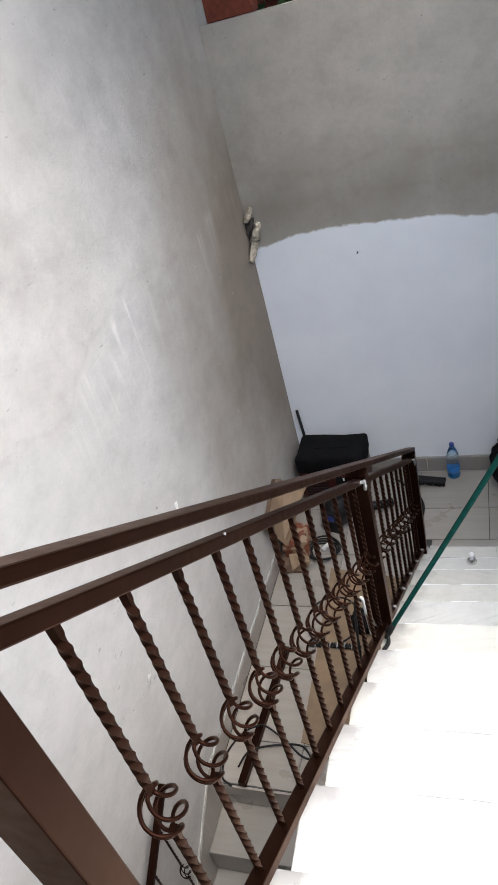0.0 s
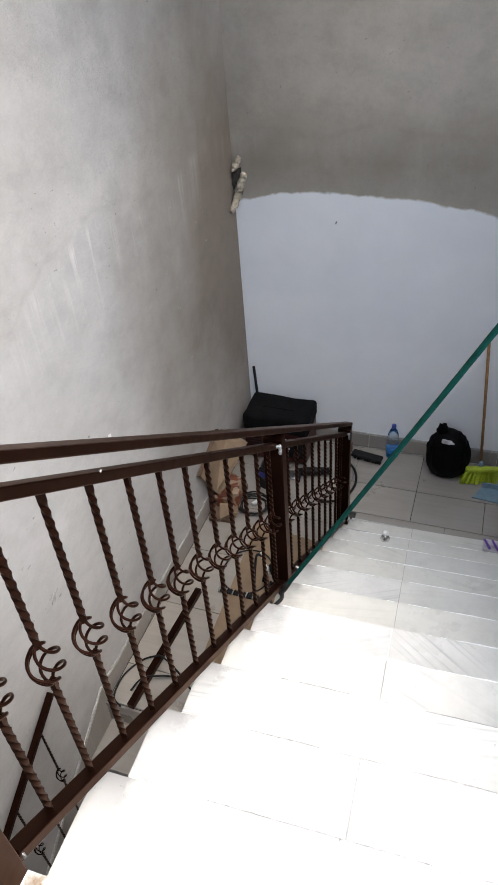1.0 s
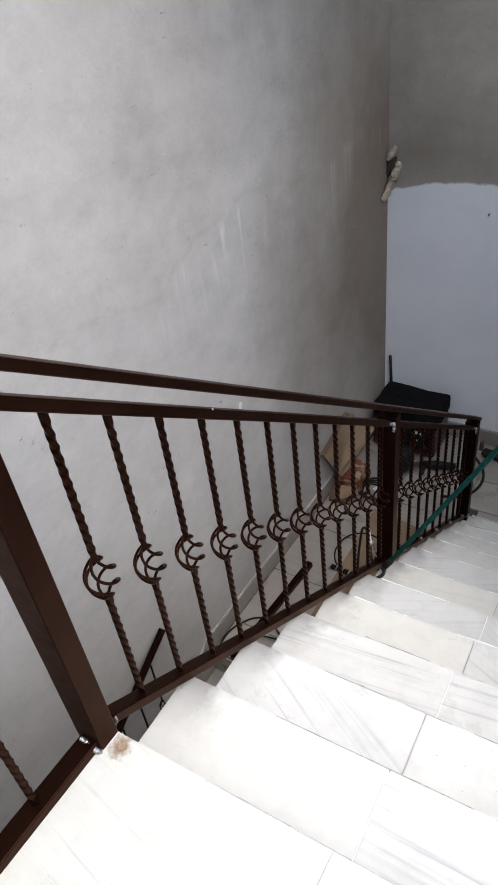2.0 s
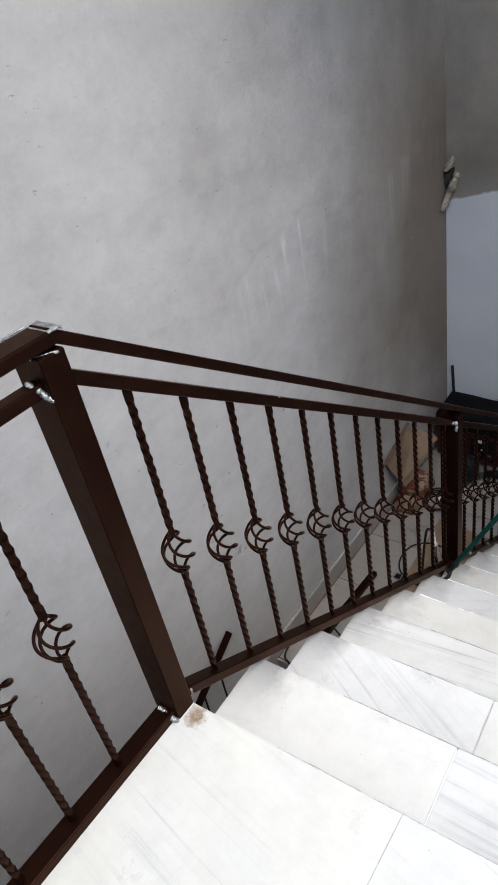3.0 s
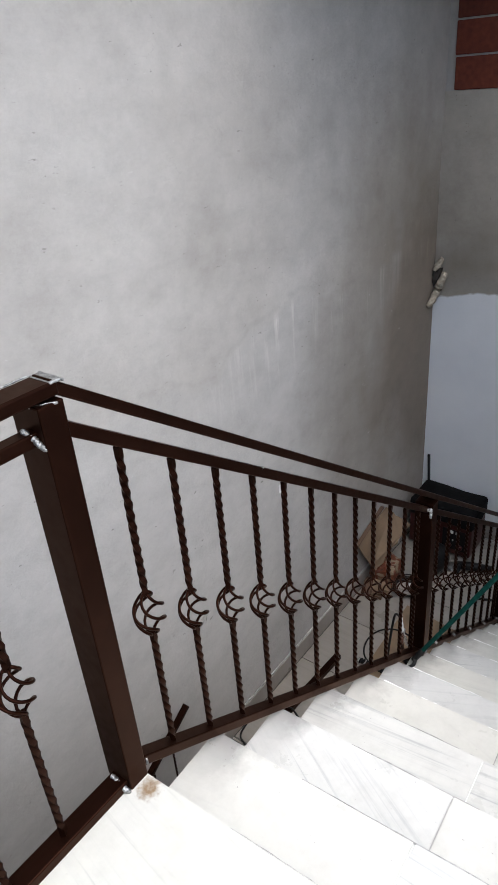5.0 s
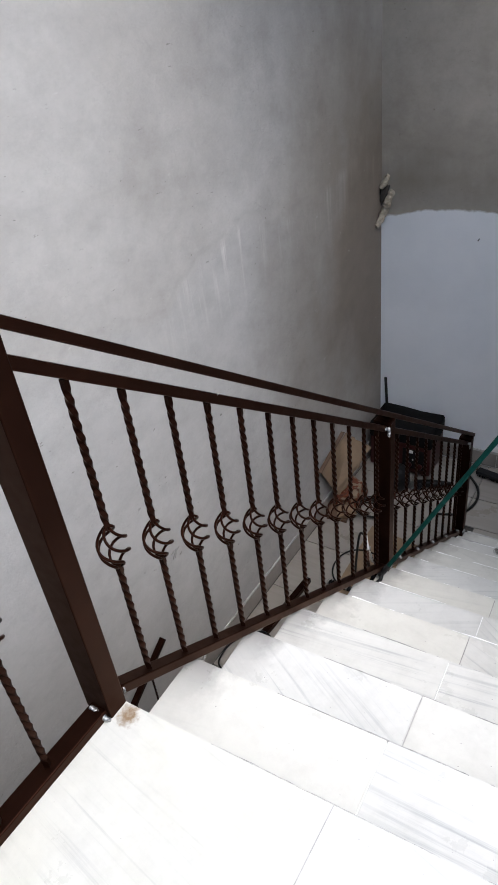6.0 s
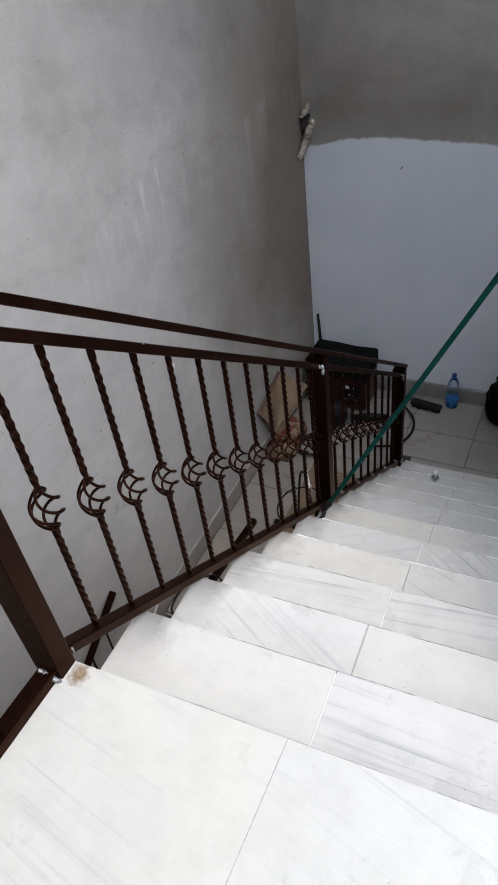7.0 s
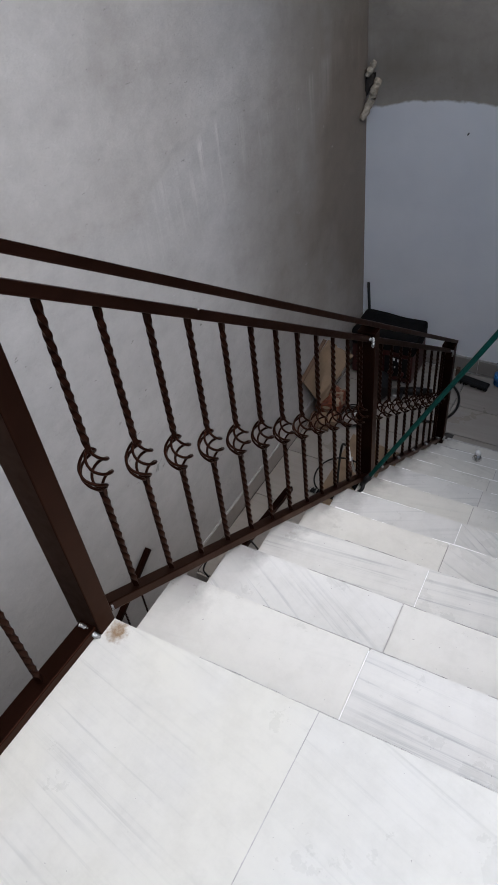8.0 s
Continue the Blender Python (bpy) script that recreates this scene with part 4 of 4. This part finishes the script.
part("folded_edge", bar(A + Vector((0.0, -0.01, 0.0)), D + Vector((-0.01, -0.03, 0.02)), 0.03, 0.006, 0.001), CARTON_DARK, carton, "dark folded edge")

redbox = thing("crushed_carton", "crushed orange printed carton lying by the wall", "carton")


def crumple(x0, y0, z0, x1, y1, z1, amount, seed, turn=0.0):
    bm = box(x0, y0, z0, x1, y1, z1)
    bmesh.ops.subdivide_edges(bm, edges=bm.edges[:], cuts=5, use_grid_fill=True)
    c = Vector(((x0 + x1) / 2, (y0 + y1) / 2, 0))
    for v in bm.verts:
        v.co += amount * noise.noise_vector(v.co * 7 + Vector((seed, 0, 0)))
        v.co.z = max(v.co.z, ZL + 0.002)
        v.co.x = max(v.co.x, XW + 0.02)
        d = v.co - c
        v.co.x, v.co.y = c.x + d.x * math.cos(turn) - d.y * math.sin(turn), c.y + d.x * math.sin(turn) + d.y * math.cos(turn)
        v.co.x = max(v.co.x, XW + 0.02)
    return bm


part("box_body", crumple(-1.05, 3.10, ZL, -0.87, 3.34, ZL + 0.17, 0.05, 2, 0.1), ORANGE, redbox)
part("torn_flap", crumple(-0.98, 2.98, ZL + 0.02, -0.84, 3.12, ZL + 0.075, 0.04, 5, 0.3), CARTON, redbox, "bare brown torn flap")
part("inner_ply", crumple(-1.06, 2.96, ZL, -0.90, 3.14, ZL + 0.035, 0.03, 12, 0.2), CARTON_DARK, redbox, "layered dark plies")

# flat carton sheet under the flight
flat = thing("carton_sheet", "flattened brown carton sheet lying on the tiles", "carton")
part("sheet", prism([(-0.645, 1.69), (-0.16, 1.62), (-0.14, 2.95), (-0.69, 3.03)], "z", ZL + 0.001, ZL + 0.006), CARTON, flat)
part("fold_line", bar((-0.66, 2.36, ZL + 0.007), (-0.15, 2.30, ZL + 0.007), 0.006, 0.002, 0), CARTON_DARK, flat, "pressed fold")

# square tube lying on the landing, end over the step
stub = thing("square_tube", "loose brown square steel tube lying on the tiles", "tube")
part("tube", bar((-0.862, 2.30, ZL + 0.022), (-0.918, 1.40, ZL + 0.022), 0.042, 0.042, 0.003), BROWN, stub)
part("end_cap", bar((-0.8619, 2.302, ZL + 0.022), (-0.8615, 2.308, ZL + 0.022), 0.04, 0.04, 0.002), BLACK, stub, "black plastic end cap")

# wire brush and black pouch beside the carton
wire = thing("steel_comb", "black toothed steel strip lying on the carton", "strip")
part("back", bar((-0.735, 2.36, ZL + 0.014), (-0.385, 2.35, ZL + 0.014), 0.03, 0.014, 0.003), BLACK, wire)
for k in range(22):
    x = -0.73 + 0.0157 * k
    part("tooth", box(x, 2.335, ZL + 0.012, x + 0.007, 2.375, ZL + 0.026), STEEL if k % 3 == 0 else BLACK, wire)
pouch = bmesh.new()
blob(pouch, Matrix.LocRotScale((-0.40, 2.53, ZL + 0.05), Euler((0, 0, 0.4)), (0.07, 0.10, 0.045)), 0.5, 3, 3)
tagged(smooth(part("tool_pouch", pouch, FABRIC)), "small black fabric tool pouch on the carton", "pouch")

# cables on the floor
cable = thing("power_cable", "thin black cable looped on the tiles", "cable")
ring = [(-0.60 + 0.17 * math.cos(a), 2.56 + 0.20 * math.sin(a), ZL + 0.012 + 0.004 * math.sin(3 * a)) for a in [0.3 + 2 * math.pi * k / 44 for k in range(43)]]
part("cable", tube(ring, 0.006, 8), RUBBER, cable)
cable2 = thing("power_cable", "black cable looped round the loose steel tube", "cable")
part("cable", tube(curve_pts([(-0.45, 1.62, ZL + 0.008), (-0.60, 1.60, ZL + 0.008), (-0.74, 1.69, ZL + 0.012), (-0.86, 1.74, ZL + 0.05), (-0.92, 1.73, ZL + 0.05), (-1.0, 1.70, ZL + 0.012), (-1.06, 1.58, ZL + 0.008), (-1.05, 1.44, ZL + 0.008), (-0.98, 1.39, ZL + 0.012)]), 0.006, 8), RUBBER, cable2)
part("cable", tube(curve_pts([(-0.52, 1.52, ZL + 0.008), (-0.62, 1.66, ZL + 0.008), (-0.75, 1.66, ZL + 0.012), (-0.88, 1.60, ZL + 0.05), (-0.93, 1.56, ZL + 0.05), (-0.97, 1.50, ZL + 0.012)]), 0.006, 8), RUBBER, cable2)
cable3 = thing("rubber_hose", "black rubber hose bending out behind the end post", "hose")
part("hose", tube(curve_pts([(-0.30, 3.92, ZL + 0.10), (-0.20, 3.86, ZL + 0.06), (-0.11, 3.78, ZL + 0.025), (-0.075, 3.66, ZL + 0.012), (-0.095, 3.52, ZL + 0.012), (-0.16, 3.42, ZL + 0.012), (-0.30, 3.36, ZL + 0.012)]), 0.010, 8), RUBBER, cable3)
grinder = thing("angle_grinder", "black angle grinder lying on the tiles", "angle grinder")
part("body", tube([(-0.56, 3.62, ZL + 0.045), (-0.44, 3.66, ZL + 0.047), (-0.30, 3.70, ZL + 0.045)], [0.028, 0.036, 0.03], 14), BLACK, grinder)
part("disc", lathe([(0.01, 0.0), (0.058, 0.0), (0.058, 0.004), (0.01, 0.004)], 24, None, Matrix.Translation((-0.57, 3.62, ZL + 0.012))), STEEL, grinder, "worn steel disc")
part("side_handle", tube([(-0.53, 3.63, ZL + 0.05), (-0.51, 3.56, ZL + 0.06), (-0.50, 3.50, ZL + 0.06)], [0.012, 0.016, 0.013], 10), BLACK, grinder)

# broken hole in the corner with hardened mortar lumps
gap = thing("wall_hole", "broken hole in the wall corner with hardened mortar lumps", "hole")
# solid lump, no recess: the hole's shade is in its dark colour
bm = bmesh.new()
blob(bm, Matrix.LocRotScale((XW + 0.018, 4.128, 0.02), Euler((0, 0.35, 0)), (0.03, 0.022, 0.085)), 0.5, 2, 3)
part("cavity", bm, HOLE_SHADE, gap, "dark lump standing for the shade in the broken hole")


def mortar_lump(line, r, seed):
    """A knobbly rope of squeezed-out mortar."""
    pts = curve_pts(line, 8)
    n = len(pts)
    rad = [r * (0.55 + 0.55 * math.sin(math.pi * (0.12 + 0.8 * k / n)) + 0.25 * noise.noise(Vector((k * 0.8, seed, 0)))) for k in range(n)]
    bm = tube(pts, rad, 9)
    bmesh.ops.subdivide_edges(bm, edges=[e for e in bm.edges], cuts=1)
    for v in bm.verts:
        v.co += r * 0.35 * noise.noise_vector(v.co * 38 + Vector((seed, 0, 0)))
    return part("mortar_lump", bm, FOAM, gap, "pale knobbly mortar rope")


mortar_lump([(-1.025, 4.115, 0.155), (-1.045, 4.105, 0.115), (-1.075, 4.09, 0.065)], 0.020, 3.0)
mortar_lump([(-0.995, 4.118, 0.048), (-1.018, 4.105, -0.01), (-1.040, 4.10, -0.075), (-1.062, 4.07, -0.14), (-1.078, 4.02, -0.185)], 0.026, 8.0)

# nail in the painted wall and mortar dabs on the plaster
nail = bmesh.new()
tube([(-0.361, YN, -0.26), (-0.361, YN - 0.03, -0.262)], 0.004, 8, nail)
tagged(part("nail", nail, BLACK), "small dark nail in the white wall", "nail")

mark = bmesh.new()
for k, (dy, dz, ln, tilt) in enumerate(((0.0, 0.0, 0.035, 0.9), (0.012, -0.006, 0.028, 1.2), (0.03, 0.012, 0.02, 0.4), (-0.012, 0.018, 0.016, 0.2))):
    p = Vector((XW + 0.001, 1.31 + dy, -1.115 + dz))
    d = Vector((0, math.cos(tilt), math.sin(tilt))) * ln
    tube([p - d, p + Vector((0.001, 0, 0)), p + d], [0.0015, 0.003, 0.0015], 6, mark)
tagged(part("scrape", mark, CONCRETE), "small scraped marks in the plaster wall", "scrape")
dab = bmesh.new()
blob(dab, Matrix.LocRotScale((XW, 2.06, -0.70), None, (0.004, 0.014, 0.03)), 0.6, 4, 3)
tagged(part("mortar_dab", dab, OFFWHITE), "white filler dab on the plaster wall", "filler")

# ---- marble slabs and floor tiles ----


def slab(x0, y0, x1, y1, z, thick, mat, parent, name, edge=0.0012):
    return part(name, box(x0, y0, z - thick, x1, y1, z, edge, 1), mat, parent)



def ragged_line(y, z, x0, x1, seed, size):
    """A broken, wavering bead of joint filler along a step edge."""
    bm = bmesh.new()
    n = int((x1 - x0) / 0.012)
    last = None
    for k in range(n + 1):
        x = x0 + (x1 - x0) * k / n
        v = noise.noise(Vector((x * 7, seed * 3.1, 0))) + 0.6 * noise.noise(Vector((x * 31, seed * 3.1, 4)))
        w = max(0.0, size * (0.55 + 1.1 * v))
        ring = None
        if w > size * 0.12:
            ring = [bm.verts.new((x, y - 0.004, z - 0.0035)), bm.verts.new((x, y - 0.001, z + 0.0002)), bm.verts.new((x, y + w, z - 0.0012)), bm.verts.new((x, y + w * 0.6, z - 0.0075))]
            if last:
                for q in range(4):
                    bm.faces.new((last[q - 1], last[q], ring[q], ring[q - 1]))
        last = ring
    loose = [v for v in bm.verts if not v.link_faces]
    bmesh.ops.delete(bm, geom=loose, context="VERTS")
    bmesh.ops.recalc_face_normals(bm, faces=bm.faces[:])
    return bm


SKEW = 0.033                  # the steps stand slightly askew to the railing
SETOUT = (-0.003, 0.0, -0.002, 0.004, 0.0, -0.005, -0.007, -0.003, -0.012, -0.016, -0.030, -0.034)
JOINTS = (0.540, 0.545, 0.539, 0.534, 0.530, 0.515, 0.505, 0.490, 0.475, 0.460, 0.447, 0.440)


def nose(k, x):
    """Where the front edge of step k runs."""
    return k * GO + SETOUT[k] + SKEW * x


def skew_slab(k, x0, x1, back, front, z, thick, mat, parent, name, label=""):
    """A slab between two step edges, its ends square to them."""
    lean = SKEW * GO
    poly = [(x0 + lean * 0.5, back(x0)), (x1 + lean * 0.5, back(x1)), (x1 - lean * 0.5, front(x1)), (x0 - lean * 0.5, front(x0))]
    bm = prism(poly, "z", z - thick, z)
    bmesh.ops.bevel(bm, geom=[e for e in bm.edges if all(v.co.z > z - 1e-5 for v in e.verts)], offset=0.0022, segments=2, affect="EDGES")
    return part(name, bm, mat, parent, label)


for k in range(1, STEPS + 1):
    z, j = -k * RISE, JOINTS[k]
    x0 = -0.045 if k < 9 else -0.032

    def back(x, k=k):
        return nose(k - 1, x) - 0.008

    def front(x, k=k):
        return nose(k, x)

    wob = random.uniform(-0.0015, 0.0015)
    west = {1: MARBLE_PLAIN, 2: MARBLE_SLANT, 3: MARBLE_LONG, 4: MARBLE_PLAIN, 6: MARBLE_BEIGE}.get(k, MARBLE if k < 6 or k == 7 else MARBLE_BEIGE)
    east_side = {1: MARBLE_LONG, 2: MARBLE_PLAIN, 3: MARBLE_LONG, 6: MARBLE_BEIGE}.get(k, MARBLE if k < 6 else MARBLE_BEIGE)
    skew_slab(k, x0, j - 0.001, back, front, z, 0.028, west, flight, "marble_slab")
    skew_slab(k, j + 0.001, XE, back, lambda x: front(x) + wob, z, 0.028, east_side, flight, "marble_slab")
    grey = k == 4 or k > 5
    wide = 0.0011 if k < 6 else 0.0008
    skew_slab(k, j - wide, j + wide, lambda x: back(x) + 0.01, lambda x: front(x) - 0.008, z + 0.0006, 0.02, JOINT_GREY if grey else JOINT_WHITE if k % 2 else JOINT_PALE, flight, "joint_filler", "grey filled joint" if grey else "pale filled joint")
    if k < STEPS:
        fill = part("edge_filler", ragged_line(0.0, z, 0.22 if k < 4 else 0.05, XE, k, 0.0026 if k < 4 else 0.0046), JOINT_GREY if k < 4 else JOINT_WHITE, flight, "ragged filler along the step edge")
        for v in fill.data.vertices:
            v.co.y += nose(k, v.co.x)
    skew_slab(k, x0 + 0.006, XE, lambda x: front(x) - 0.024, lambda x: front(x) - 0.008, z - 0.029, RISE - 0.03, MARBLE, flight, "riser", "white marble riser")
skew_slab(0, -0.038, XE, lambda x: nose(0, x) - 0.024, lambda x: nose(0, x) - 0.008, -0.029, RISE - 0.03, MARBLE, flight, "riser", "white marble riser")
fill = part("edge_filler", ragged_line(0.0, 0.0, 0.24, XE, 20, 0.0028), JOINT_GREY, landing, "ragged filler along the landing edge")
for v in fill.data.vertices:
    v.co.y += nose(0, v.co.x)
part("joint_filler", box(0.5388, YS + 0.01, -0.02, 0.5412, 0.012, 0.0003), JOINT_PALE, landing, "pale grey filled joint")
for y0, y1 in ((0.0, -0.62), (-0.623, -1.24), (-1.243, -1.86), (-1.863, YS)):
    for x0, x1 in ((-0.06, 0.539), (0.541, XE)):
        if y0 == 0.0:
            part("marble_slab", prism([(x0, y1), (x1, y1), (x1, nose(0, x1)), (x0, nose(0, x0))], "z", -0.028, 0.0), MARBLE_CREAM, landing)
        else:
            slab(x0, y1, x1, y0, 0.0, 0.028, MARBLE_CREAM, landing, "marble_slab")

ys = [EDGE, 1.675, 2.175, 2.675, 3.175, 3.675, YN - 0.013]
for r in range(len(ys) - 1):
    cols = [XW + 0.013, -0.626, -0.116, 0.393, 0.90, XE] if r == 4 else [XW + 0.013, -0.626, -0.116, 0.393, 1.15, XE] if r > 4 else [XW + 0.013, -0.626, -0.116, 0.38]
    for a, c in zip(cols, cols[1:]):
        slab(a + 0.0025, (3.34 if r == 4 and a > -0.2 else ys[r]) + 0.0025, c - 0.0025, ys[r + 1] - 0.0025, ZL, 0.012, TILE, low_floor, "tile", 0.001)
slab(0.0, STEPS * GO - 0.006, 0.64, 3.337, ZL, 0.012, TILE, low_floor, "tile")
slab(0.643, STEPS * GO - 0.006, XE, 3.337, ZL, 0.012, TILE, low_floor, "tile")
for k in range(1, 9):
    y1 = EDGE - (k - 1) * 0.28 - 0.013
    for a, c in ((XW + 0.013, -0.55), (-0.547, 0.28)):
        slab(a, y1 - 0.28, c, y1, ZL - k * RISE, 0.012, TILE, low_flight, "tile", 0.002)
        part("riser_tile", box(a, y1, ZL - k * RISE + 0.001, c, y1 + 0.011, ZL - (k - 1) * RISE - 0.013), TILE, low_flight)
